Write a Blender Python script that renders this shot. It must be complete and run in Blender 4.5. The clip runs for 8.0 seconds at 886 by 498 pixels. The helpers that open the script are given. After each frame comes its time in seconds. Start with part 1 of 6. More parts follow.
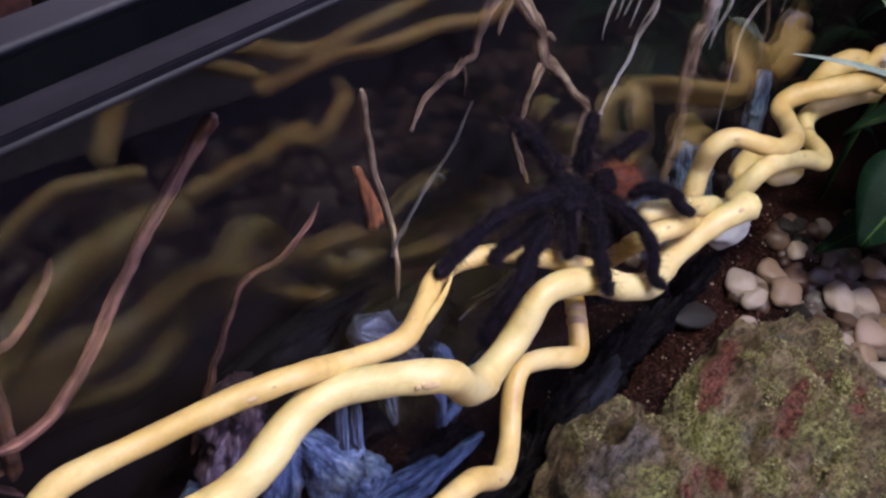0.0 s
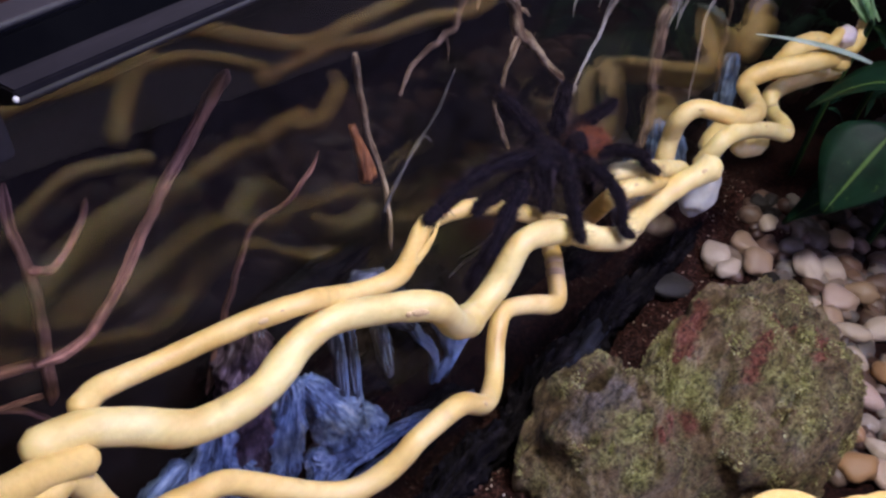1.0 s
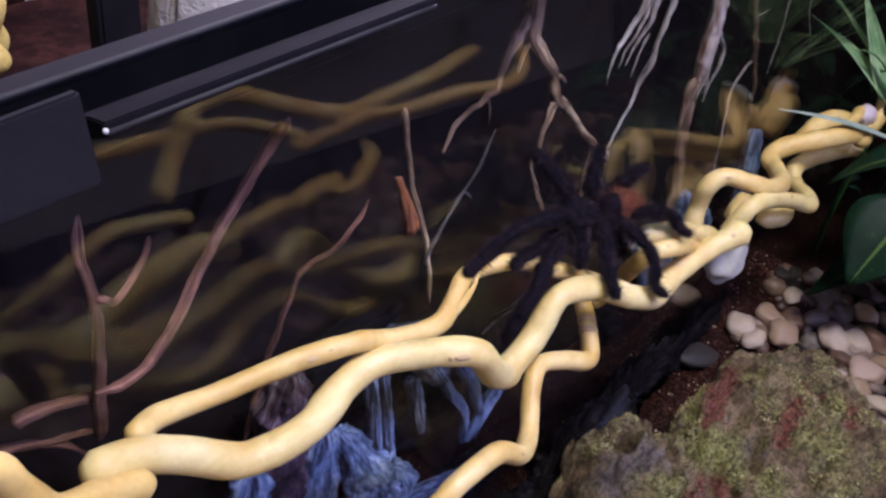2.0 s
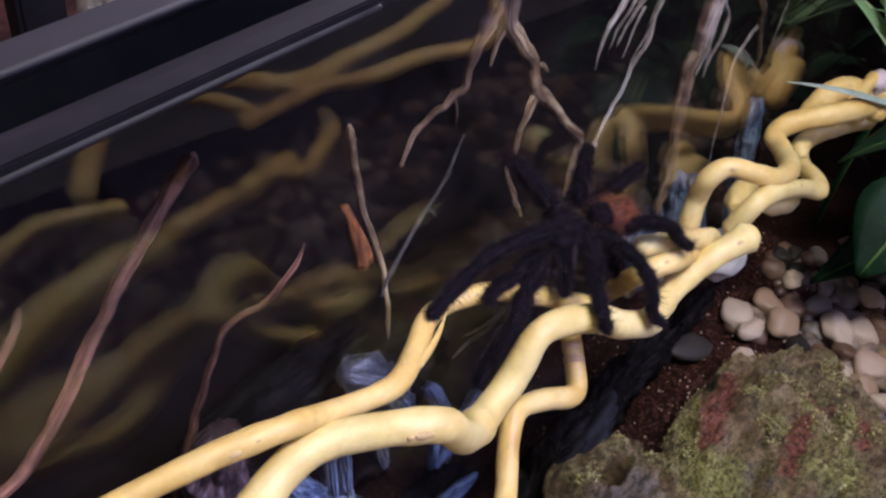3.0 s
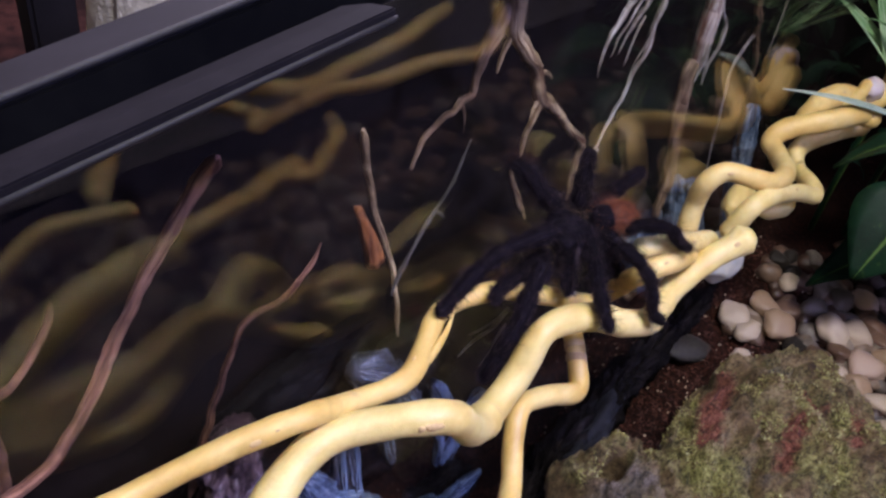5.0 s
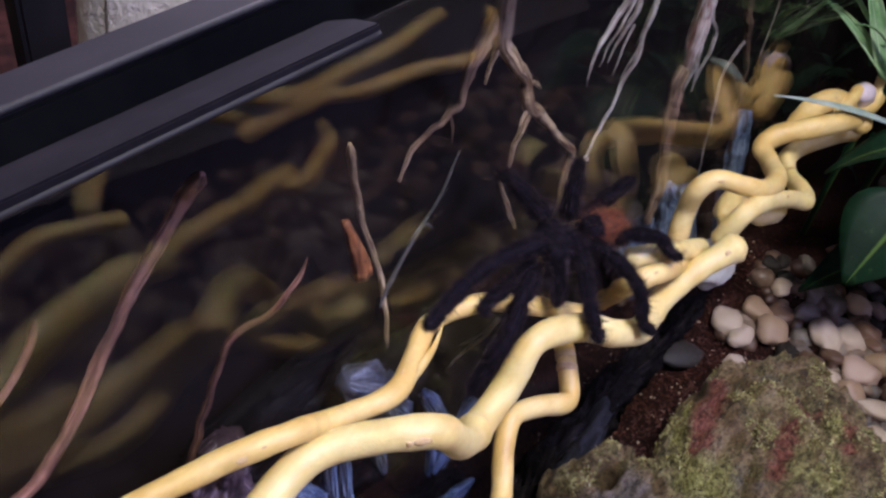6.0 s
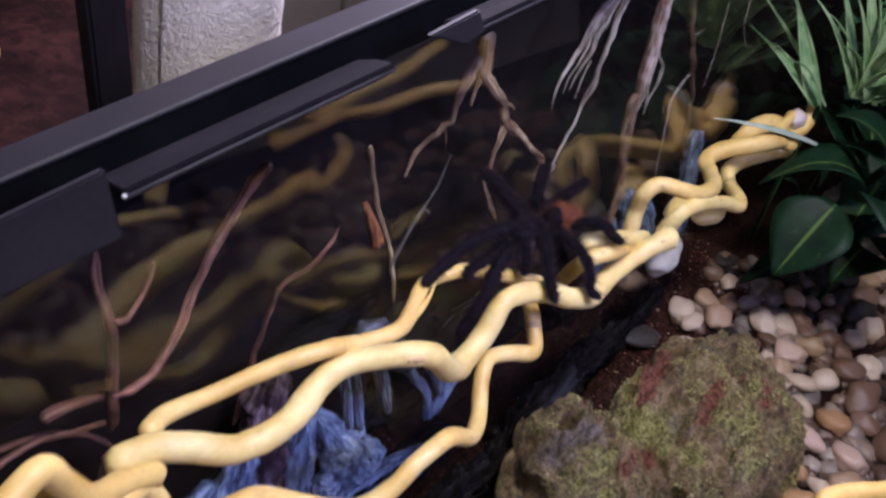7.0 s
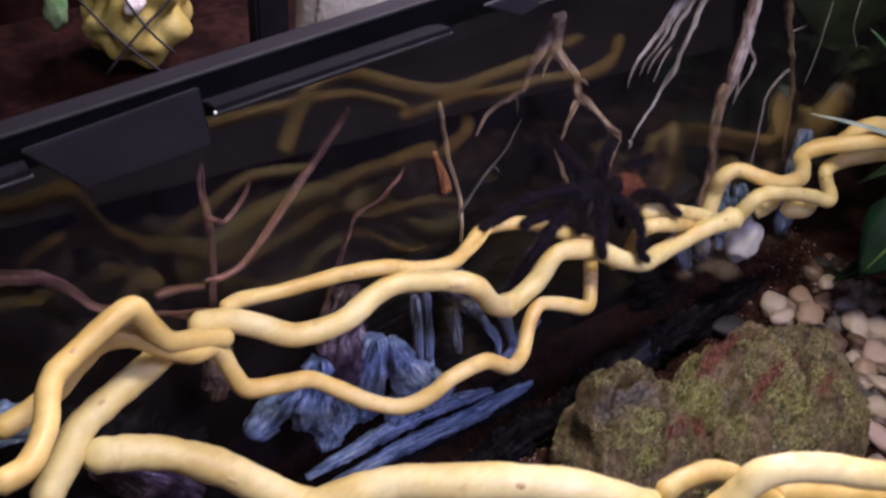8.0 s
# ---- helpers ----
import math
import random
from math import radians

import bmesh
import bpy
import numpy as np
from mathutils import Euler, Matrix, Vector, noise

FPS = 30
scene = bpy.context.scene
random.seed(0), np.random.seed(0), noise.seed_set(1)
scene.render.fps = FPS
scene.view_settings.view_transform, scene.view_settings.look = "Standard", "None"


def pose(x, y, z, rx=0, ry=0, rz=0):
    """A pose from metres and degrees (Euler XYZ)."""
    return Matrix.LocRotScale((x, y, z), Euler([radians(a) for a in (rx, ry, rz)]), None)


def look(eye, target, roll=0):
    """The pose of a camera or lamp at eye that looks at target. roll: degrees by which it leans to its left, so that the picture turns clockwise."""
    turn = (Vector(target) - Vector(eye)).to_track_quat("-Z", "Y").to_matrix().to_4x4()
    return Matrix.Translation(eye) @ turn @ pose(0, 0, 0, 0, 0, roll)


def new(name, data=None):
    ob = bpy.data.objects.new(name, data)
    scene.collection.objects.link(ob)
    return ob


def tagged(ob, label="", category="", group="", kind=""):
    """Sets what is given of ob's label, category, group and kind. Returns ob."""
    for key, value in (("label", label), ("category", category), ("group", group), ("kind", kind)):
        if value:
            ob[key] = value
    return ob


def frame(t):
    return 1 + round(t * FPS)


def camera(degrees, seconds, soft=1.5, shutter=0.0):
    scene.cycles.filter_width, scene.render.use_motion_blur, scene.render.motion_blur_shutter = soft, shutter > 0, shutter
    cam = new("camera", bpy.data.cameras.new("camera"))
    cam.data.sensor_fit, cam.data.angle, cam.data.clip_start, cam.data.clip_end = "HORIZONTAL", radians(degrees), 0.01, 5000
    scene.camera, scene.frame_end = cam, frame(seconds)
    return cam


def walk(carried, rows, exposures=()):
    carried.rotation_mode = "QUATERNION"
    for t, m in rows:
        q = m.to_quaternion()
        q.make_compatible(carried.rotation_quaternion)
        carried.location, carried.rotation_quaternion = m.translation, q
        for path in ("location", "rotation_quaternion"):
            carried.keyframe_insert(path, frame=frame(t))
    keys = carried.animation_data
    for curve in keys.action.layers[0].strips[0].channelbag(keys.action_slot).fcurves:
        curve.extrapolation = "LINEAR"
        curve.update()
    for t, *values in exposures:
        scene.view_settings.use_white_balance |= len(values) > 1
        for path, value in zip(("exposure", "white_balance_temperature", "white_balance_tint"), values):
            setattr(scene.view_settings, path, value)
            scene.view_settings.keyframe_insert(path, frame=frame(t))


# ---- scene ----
cam = camera(54.9, 8.0, soft=2.5, shutter=0.3)
PATH = [
    (0, (-0.4791, -0.0050, 0.4036), (0.1230, 0.3403, -0.3163), 13.27),
    (0.5, (-0.4926, -0.0127, 0.4112), (0.1086, 0.3286, -0.3113), 12.45),
    (1, (-0.5119, -0.0347, 0.4131), (0.0996, 0.3154, -0.2965), 12.27),
    (1.5, (-0.5309, -0.0474, 0.4110), (0.1090, 0.3535, -0.2446), 11.84),
    (1.7, (-0.5367, -0.0460, 0.4099), (0.1112, 0.3720, -0.2268), 11.25),
    (2.8, (-0.4828, 0.0004, 0.4023), (0.1506, 0.3625, -0.2816), 14.41),
    (3, (-0.4696, 0.0036, 0.3976), (0.1557, 0.3538, -0.2997), 13.13),
    (3.5, (-0.4749, 0.0029, 0.4049), (0.1509, 0.3516, -0.2928), 12.59),
    (4, (-0.4808, 0.0020, 0.4016), (0.1444, 0.3477, -0.2982), 13.83),
    (4.5, (-0.4822, 0.0016, 0.4023), (0.1454, 0.3512, -0.2932), 13.56),
    (6, (-0.4762, 0.0012, 0.4070), (0.1565, 0.3511, -0.2838), 13.16),
    (6.5, (-0.4763, -0.0030, 0.4192), (0.1503, 0.3551, -0.2730), 12.29),
    (6.8, (-0.526, -0.040, 0.458), (0.738, 0.698, -0.905), 12.0),
    (7, (-0.5532, -0.0529, 0.4692), (0.0877, 0.3130, -0.2056), 13.58),
    (7.2, (-0.580, -0.077, 0.476), (0.721, 0.688, -0.836), 13.1),
    (7.3, (-0.580, -0.088, 0.486), (0.697, 0.684, -0.845), 13.7),
    (7.5, (-0.5871, -0.0987, 0.4747), (0.0404, 0.3026, -0.1926), 13.89),
    (7.7, (-0.589, -0.132, 0.468), (0.564, 0.825, -0.857), 9.9),
    (8, (-0.5596, -0.1441, 0.4959), (-0.0585, 0.3712, -0.1992), 7.96),
]
walk(cam, [(t, look(eye, target, roll)) for t, eye, target, roll in PATH],
     [(0.0, 0.0, 5780, 15), (1.0, 0.0, 5680, 17), (1.5, 0.0, 5600, 19), (3.0, 0.0, 5900, 14), (4.5, 0.0, 5920, 14), (6.5, 0.02, 5800, 16), (7.0, 0.02, 5820, 18), (7.5, -0.05, 6000, 17), (8.0, -0.22, 6200, 18)])

# ---- light: lamp over the open top, a blue one, unseen fills added, dim room ----
world = bpy.data.worlds.new("room_air")
scene.world = world
world.use_nodes = True
world.node_tree.nodes["Background"].inputs[0].default_value = (0.36, 0.33, 0.60, 1)
world.node_tree.nodes["Background"].inputs[1].default_value = 0.30


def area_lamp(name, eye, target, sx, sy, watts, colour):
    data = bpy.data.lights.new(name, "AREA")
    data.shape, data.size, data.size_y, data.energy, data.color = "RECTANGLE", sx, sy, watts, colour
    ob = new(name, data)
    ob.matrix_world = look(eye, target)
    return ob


area_lamp("terrarium_lamp", (-0.31, -0.08, 0.88), (-0.22, 0.04, 0.1), 0.16, 0.10, 5.75, (1.0, 0.925, 0.81))
# unseen blue source aimed at the driftwood; its place is assumed
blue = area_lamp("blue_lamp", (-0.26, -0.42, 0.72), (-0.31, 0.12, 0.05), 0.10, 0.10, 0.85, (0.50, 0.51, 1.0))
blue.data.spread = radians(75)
# two unseen fills, added to lift the room and the bluish darks
area_lamp("room_fill", (0.45, 0.62, 0.80), (-0.14, 0.5, 0.0), 0.3, 0.3, 27.0, (0.96, 0.82, 0.96))
area_lamp("ceiling_fill", (0.2, 0.0, 1.78), (0.2, 0.0, 0.0), 0.8, 0.8, 5.6, (0.60, 0.64, 1.0))
scene.view_settings.exposure = 0.0


# ---- materials ----
class Nodes:
    def __init__(self, name):
        self.mat = bpy.data.materials.new(name)
        self.mat.use_nodes = True
        self.tree = self.mat.node_tree
        self.bsdf = self.tree.nodes["Principled BSDF"]
        self.out = self.tree.nodes["Material Output"]

    def add(self, kind, **values):
        node = self.tree.nodes.new(kind)
        for key, value in values.items():
            node.inputs[key.replace("_", " ")].default_value = value
        return node

    def link(self, a, b):
        self.tree.links.new(a, b)

    def coords(self, sx=1, sy=1, sz=1):
        at = self.tree.nodes.new("ShaderNodeTexCoord")
        mp = self.tree.nodes.new("ShaderNodeMapping")
        mp.inputs["Scale"].default_value = (sx, sy, sz)
        self.link(at.outputs["Object"], mp.inputs[0])
        return mp.outputs[0]

    def noise(self, vec, scale, detail=4, rough=0.6, twist=0.0):
        n = self.add("ShaderNodeTexNoise", Scale=scale, Detail=detail, Roughness=rough, Distortion=twist)
        self.link(vec, n.inputs["Vector"])
        return n.outputs["Fac"]

    def ramp(self, fac, stops):
        r = self.tree.nodes.new("ShaderNodeValToRGB")
        while len(r.color_ramp.elements) < len(stops):
            r.color_ramp.elements.new(0.5)
        for e, (p, c) in zip(r.color_ramp.elements, stops):
            e.position, e.color = p, (*c, 1)
        self.link(fac, r.inputs[0])
        return r.outputs[0]

    def mix(self, fac, a, b, mode="MIX"):
        m = self.tree.nodes.new("ShaderNodeMix")
        m.data_type, m.blend_type = "RGBA", mode
        for s, v in ((m.inputs[0], fac), (m.inputs[6], a), (m.inputs[7], b)):
            if isinstance(v, (int, float)):
                s.default_value = v
            elif isinstance(v, tuple):
                s.default_value = (*v, 1)
            else:
                self.link(v, s)
        return m.outputs[2]

    def colour(self, socket):
        self.link(socket, self.bsdf.inputs["Base Color"])

    def bump(self, fac, strength, dist):
        b = self.add("ShaderNodeBump", Strength=strength, Distance=dist)
        self.link(fac, b.inputs["Height"])
        self.link(b.outputs[0], self.bsdf.inputs["Normal"])

    def rough(self, value):
        if isinstance(value, float):
            self.bsdf.inputs["Roughness"].default_value = value
        else:
            self.link(value, self.bsdf.inputs["Roughness"])


def mottled(name, dark, mid, light, scale, fine, rough=0.6, bump=0.4, dist=0.002, random_value=0.0, spec=0.5):
    m = Nodes(name)
    c = m.coords()
    big, small = m.noise(c, scale, 5), m.noise(c, fine, 4, 0.7)
    col = m.ramp(big, [(0.3, dark), (0.5, mid), (0.72, light)])
    col = m.mix(0.35, col, m.ramp(small, [(0.3, dark), (0.7, light)]))
    if random_value:
        info = m.tree.nodes.new("ShaderNodeObjectInfo")
        hsv = m.add("ShaderNodeHueSaturation")
        mr = m.add("ShaderNodeMapRange")
        mr.inputs["To Min"].default_value, mr.inputs["To Max"].default_value = 1 - random_value, 1 + random_value
        m.link(info.outputs["Random"], mr.inputs["Value"])
        m.link(mr.outputs[0], hsv.inputs["Value"])
        m.link(col, hsv.inputs["Color"])
        col = hsv.outputs[0]
    m.colour(col)
    m.rough(rough)
    m.bsdf.inputs["Specular IOR Level"].default_value = spec
    m.bump(small, bump, dist)
    return m.mat


def vine_material(name, dark, mid, light):
    m = Nodes(name)
    c = m.coords()
    big, small = m.noise(c, 24, 4), m.noise(c, 170, 5, 0.7)
    col = m.ramp(big, [(0.30, dark), (0.5, mid), (0.7, light)])
    spots = m.ramp(m.noise(c, 55, 3, 0.5), [(0.64, (0, 0, 0)), (0.74, (1, 1, 1))])
    col = m.mix(m.mix(0.45, (0, 0, 0), spots), col, tuple(v * 0.6 for v in dark))
    streak = m.ramp(m.noise(m.coords(0.4, 1.4, 1.4), 120, 4, 0.7), [(0.40, (0.82, 0.80, 0.76)), (0.6, (1, 1, 1))])
    col = m.mix(0.55, col, streak, "MULTIPLY")
    m.colour(col)
    m.rough(m.ramp(small, [(0.3, (0.34, 0.34, 0.34)), (0.7, (0.55, 0.55, 0.55))]))
    m.bump(small, 0.3, 0.0015)
    m.bsdf.inputs["Subsurface Weight"].default_value = 0.14
    m.bsdf.inputs["Subsurface Radius"].default_value = (1.0, 0.65, 0.25)
    m.bsdf.inputs["Subsurface Scale"].default_value = 0.004
    return m.mat


def wood_material(name, dark, light, scale=90, rough=0.75, along=False, spec=0.5):
    """Streaked wood; along: the streaks follow the length of a stem."""
    m = Nodes(name)
    c = m.coords(1, 1, 0.25)
    if along:
        at = m.tree.nodes.new("ShaderNodeUVMap")
        mp = m.tree.nodes.new("ShaderNodeMapping")
        mp.inputs["Scale"].default_value = (0.06, 0.22, 1)
        m.link(at.outputs[0], mp.inputs[0])
        c = mp.outputs[0]
    g, b = m.noise(c, scale, 6, 0.7, 0.6), m.noise(m.coords(), 45, 4, 0.65)
    col = m.ramp(g, [(0.40, dark), (0.60, light)])
    col = m.mix(m.ramp(b, [(0.45, (0, 0, 0)), (0.62, (0.7, 0.7, 0.7))]), col, tuple(v * 0.55 for v in dark))
    m.colour(col)
    m.rough(rough)
    m.bsdf.inputs["Specular IOR Level"].default_value = spec
    m.bump(g, 0.8, 0.002)
    return m.mat


# red-brown iron stains, bright moss cushions and blue-grey bare spots on the boulder: places and radii
STAINS = [((-0.098, 0.012, 0.034), 0.0065), ((-0.107, 0.010, 0.034), 0.0075), ((-0.116, 0.008, 0.034), 0.0075), ((-0.1245, 0.0055, 0.034), 0.0070), ((-0.133, 0.003, 0.034), 0.0068), ((-0.1415, 0.000, 0.034), 0.0064), ((-0.150, -0.003, 0.034), 0.0055),
          ((-0.121, -0.0345, 0.055), 0.0052), ((-0.130, -0.036, 0.054), 0.0056), ((-0.139, -0.038, 0.053), 0.0050), ((-0.148, -0.039, 0.051), 0.0046),
          ((-0.092, -0.037, 0.053), 0.0060), ((-0.101, -0.041, 0.054), 0.0050), ((-0.087, -0.057, 0.050), 0.0042), ((-0.097, -0.060, 0.051), 0.0044), ((-0.108, -0.064, 0.052), 0.0042),
          ((-0.183, -0.025, 0.028), 0.0050), ((-0.189, -0.021, 0.029), 0.0060), ((-0.196, -0.024, 0.029), 0.0045), ((-0.203, -0.018, 0.030), 0.0045)]
CUSHIONS = [((-0.168, -0.012, 0.032), 0.0150), ((-0.1755, -0.026, 0.036), 0.0095), ((-0.138, -0.055, 0.054), 0.0145), ((-0.098, -0.054, 0.054), 0.0075), ((-0.212, -0.003, 0.032), 0.0095), ((-0.1725, -0.045, 0.043), 0.0085),
            ((-0.123, 0.0135, 0.026), 0.0080), ((-0.137, 0.014, 0.020), 0.0090), ((-0.084, -0.0707, 0.045), 0.0080), ((-0.230, 0.001, 0.027), 0.0090), ((-0.102, -0.0275, 0.053), 0.0080), ((-0.155, -0.072, 0.044), 0.0110), ((-0.118, -0.078, 0.048), 0.0090), ((-0.226, -0.020, 0.022), 0.0080)]
GREYS = [((-0.198, 0.013, 0.030), 0.0110), ((-0.149, -0.061, 0.051), 0.0060), ((-0.165, -0.071, 0.043), 0.0070), ((-0.0926, -0.012, 0.047), 0.0065), ((-0.2255, 0.020, 0.026), 0.0120), ((-0.212, 0.022, 0.028), 0.0110), ((-0.160, -0.030, 0.048), 0.0070)]
FISSURES = [((-0.118, 0.018), (-0.139, 0.0125), (-0.158, 0.004), (-0.176, -0.006)), ((-0.176, 0.014), (-0.1916, 0.000), (-0.209, -0.011), (-0.222, -0.030)), ((-0.089, 0.004), (-0.112, -0.012), (-0.139, -0.026), (-0.168, -0.036)), ((-0.080, -0.030), (-0.110, -0.050), (-0.150, -0.066), (-0.180, -0.060)), ((-0.20, 0.045), (-0.214, 0.026), (-0.235, 0.012))]


def moss_material():
    m = Nodes("mossy_stone")
    c = m.coords()
    wild = m.add("ShaderNodeTexNoise", Scale=95.0, Detail=5.0, Roughness=0.75)
    m.link(c, wild.inputs["Vector"])
    shift = m.tree.nodes.new("ShaderNodeVectorMath"); shift.operation = "MULTIPLY_ADD"
    m.link(wild.outputs["Color"], shift.inputs[0])
    shift.inputs[1].default_value = (0.014, 0.014, 0.014)
    m.link(c, shift.inputs[2])
    back = m.tree.nodes.new("ShaderNodeVectorMath"); back.operation = "ADD"
    back.inputs[1].default_value = (-0.007, -0.007, -0.007)
    m.link(shift.outputs[0], back.inputs[0])

    def patches(spots, soft):
        total = None
        for place, r in spots:
            d = m.tree.nodes.new("ShaderNodeVectorMath"); d.operation = "DISTANCE"
            m.link(back.outputs[0], d.inputs[0])
            d.inputs[1].default_value = place
            near = m.add("ShaderNodeMapRange")
            near.inputs["From Min"].default_value, near.inputs["From Max"].default_value, near.inputs["To Min"].default_value, near.inputs["To Max"].default_value = r * (1 - soft), r * (1 + soft), 1, 0
            m.link(d.outputs["Value"], near.inputs["Value"])
            if total is None:
                total = near.outputs[0]
            else:
                top = m.tree.nodes.new("ShaderNodeMath"); top.operation = "MAXIMUM"
                m.link(total, top.inputs[0]); m.link(near.outputs[0], top.inputs[1])
                total = top.outputs[0]
        return total

    a, b, f = m.noise(c, 38, 6, 0.75), m.noise(c, 50, 6, 0.75, 0.5), m.noise(c, 330, 6, 0.8)
    stone = m.ramp(a, [(0.32, (0.045, 0.027, 0.016)), (0.42, (0.16, 0.098, 0.045)), (0.54, (0.33, 0.225, 0.11)), (0.66, (0.50, 0.38, 0.22)), (0.78, (0.30, 0.16, 0.085))])
    green = m.ramp(f, [(0.34, (0.09, 0.085, 0.02)), (0.50, (0.36, 0.35, 0.09)), (0.68, (0.78, 0.78, 0.28))])
    dull = m.ramp(f, [(0.34, (0.06, 0.05, 0.016)), (0.52, (0.25, 0.215, 0.08)), (0.72, (0.50, 0.45, 0.19))])
    col = m.mix(m.ramp(b, [(0.46, (0, 0, 0)), (0.58, (0.8, 0.8, 0.8))]), stone, dull)
    bare = m.ramp(m.noise(m.coords(0.5, 1.3, 1), 130, 5, 0.75), [(0.38, (0.035, 0.028, 0.030)), (0.52, (0.17, 0.14, 0.13)), (0.70, (0.40, 0.35, 0.33))])
    col = m.mix(m.mix(0.8, (0, 0, 0), patches(GREYS, 0.45)), col, bare)
    col = m.mix(m.mix(0.85, (0, 0, 0), patches(CUSHIONS, 0.45)), col, green)
    rust = m.ramp(f, [(0.34, (0.11, 0.030, 0.020)), (0.5, (0.29, 0.080, 0.052)), (0.68, (0.44, 0.18, 0.12))])
    col = m.mix(m.mix(0.92, (0, 0, 0), patches([(p, 1.28 * r) for p, r in STAINS], 0.3)), col, rust)
    col = m.mix(0.75, col, m.ramp(f, [(0.38, (0.12, 0.11, 0.10)), (0.54, (1.15, 1.15, 1.15))]), "MULTIPLY")
    m.colour(col)
    m.rough(0.8)
    m.bump(f, 1.0, 0.005)
    return m.mat


def tuft_material():
    m = Nodes("moss_tufts")
    g = m.tree.nodes.new("ShaderNodeNewGeometry")
    col = m.ramp(g.outputs["Random Per Island"], [(0.0, (0.07, 0.048, 0.02)), (0.3, (0.20, 0.15, 0.06)), (0.55, (0.34, 0.30, 0.11)), (0.8, (0.54, 0.52, 0.18)), (1.0, (0.86, 0.84, 0.40))])
    m.colour(m.mix(m.ramp(m.noise(m.coords(), 30, 3), [(0.4, (0, 0, 0)), (0.65, (0.7, 0.7, 0.7))]), col, m.mix(0.4, col, (0.25, 0.14, 0.07))))
    m.rough(0.9)
    return m.mat


def soil_material():
    m = Nodes("damp_coconut_soil")
    c = m.coords()
    a, f = m.noise(c, 60, 5, 0.7), m.noise(c, 380, 5, 0.8)
    col = m.ramp(f, [(0.35, (0.006, 0.003, 0.003)), (0.52, (0.035, 0.012, 0.008)), (0.70, (0.13, 0.04, 0.022)), (0.80, (0.30, 0.13, 0.07))])
    col = m.mix(0.5, col, m.ramp(a, [(0.35, (0.3, 0.3, 0.3)), (0.65, (1, 1, 1))]), "MULTIPLY")
    m.colour(col)
    m.rough(0.85)
    m.bsdf.inputs["Specular IOR Level"].default_value = 0.15
    m.bump(f, 1.0, 0.004)
    return m.mat


def driftwood_material(name, deep, mid, light, pale, cover=0.5, rough=0.62, spec=0.4):
    """Weathered wood, streaked along its grain (the length runs along the second map axis)."""
    m = Nodes(name)
    at = m.tree.nodes.new("ShaderNodeUVMap")
    mp = m.tree.nodes.new("ShaderNodeMapping")
    mp.inputs["Scale"].default_value = (0.10, 0.30, 1)
    m.link(at.outputs[0], mp.inputs[0])
    g = m.noise(mp.outputs[0], 150, 6, 0.72, 0.5)
    b, f = m.noise(m.coords(), 48, 5, 0.65), m.noise(m.coords(), 420, 5, 0.75)
    col = m.ramp(g, [(0.36, deep), (0.48, mid), (0.58, light), (0.72, pale)])
    col = m.mix(m.ramp(b, [(cover, (0, 0, 0)), (cover + 0.14, (0.85, 0.85, 0.85))]), col, m.ramp(f, [(0.36, deep), (0.66, mid)]))
    m.colour(m.mix(0.6, col, m.ramp(f, [(0.36, (0.35, 0.35, 0.37)), (0.56, (1.15, 1.15, 1.15))]), "MULTIPLY"))
    m.rough(rough)
    m.bsdf.inputs["Specular IOR Level"].default_value = spec
    m.bump(g, 1.0, 0.004)
    return m.mat


def glass_material():
    m = Nodes("terrarium_glass")
    clear, gloss, both = m.add("ShaderNodeBsdfTransparent"), m.add("ShaderNodeBsdfGlossy", Roughness=0.014), m.tree.nodes.new("ShaderNodeMixShader")
    clear.inputs["Color"].default_value = (0.93, 0.94, 0.93, 1)
    gloss.inputs["Color"].default_value = (1.0, 0.93, 0.86, 1)
    facing = m.add("ShaderNodeLayerWeight", Blend=0.5)
    power = m.tree.nodes.new("ShaderNodeMath")
    power.operation, power.inputs[1].default_value = "POWER", 4.0
    m.link(facing.outputs["Facing"], power.inputs[0])
    mr = m.add("ShaderNodeMapRange")
    mr.inputs["To Min"].default_value, mr.inputs["To Max"].default_value = 0.031, 1.0
    m.link(power.outputs[0], mr.inputs["Value"])
    m.link(mr.outputs[0], both.inputs[0])
    m.link(clear.outputs[0], both.inputs[1])
    m.link(gloss.outputs[0], both.inputs[2])
    # a thin film of dust and dried drops, its haze added to lift blacks
    dust_haze, film = m.add("ShaderNodeBsdfDiffuse"), m.tree.nodes.new("ShaderNodeMixShader")
    dust_haze.inputs["Color"].default_value = (0.62, 0.52, 0.52, 1)
    spots = m.ramp(m.noise(m.coords(), 26, 6, 0.7), [(0.35, (0.001, 0.001, 0.001)), (0.60, (0.003, 0.003, 0.003)), (0.75, (0.009, 0.009, 0.009))])
    m.link(spots, film.inputs[0])
    m.link(both.outputs[0], film.inputs[1])
    m.link(dust_haze.outputs[0], film.inputs[2])
    m.link(film.outputs[0], m.out.inputs["Surface"])
    return m.mat


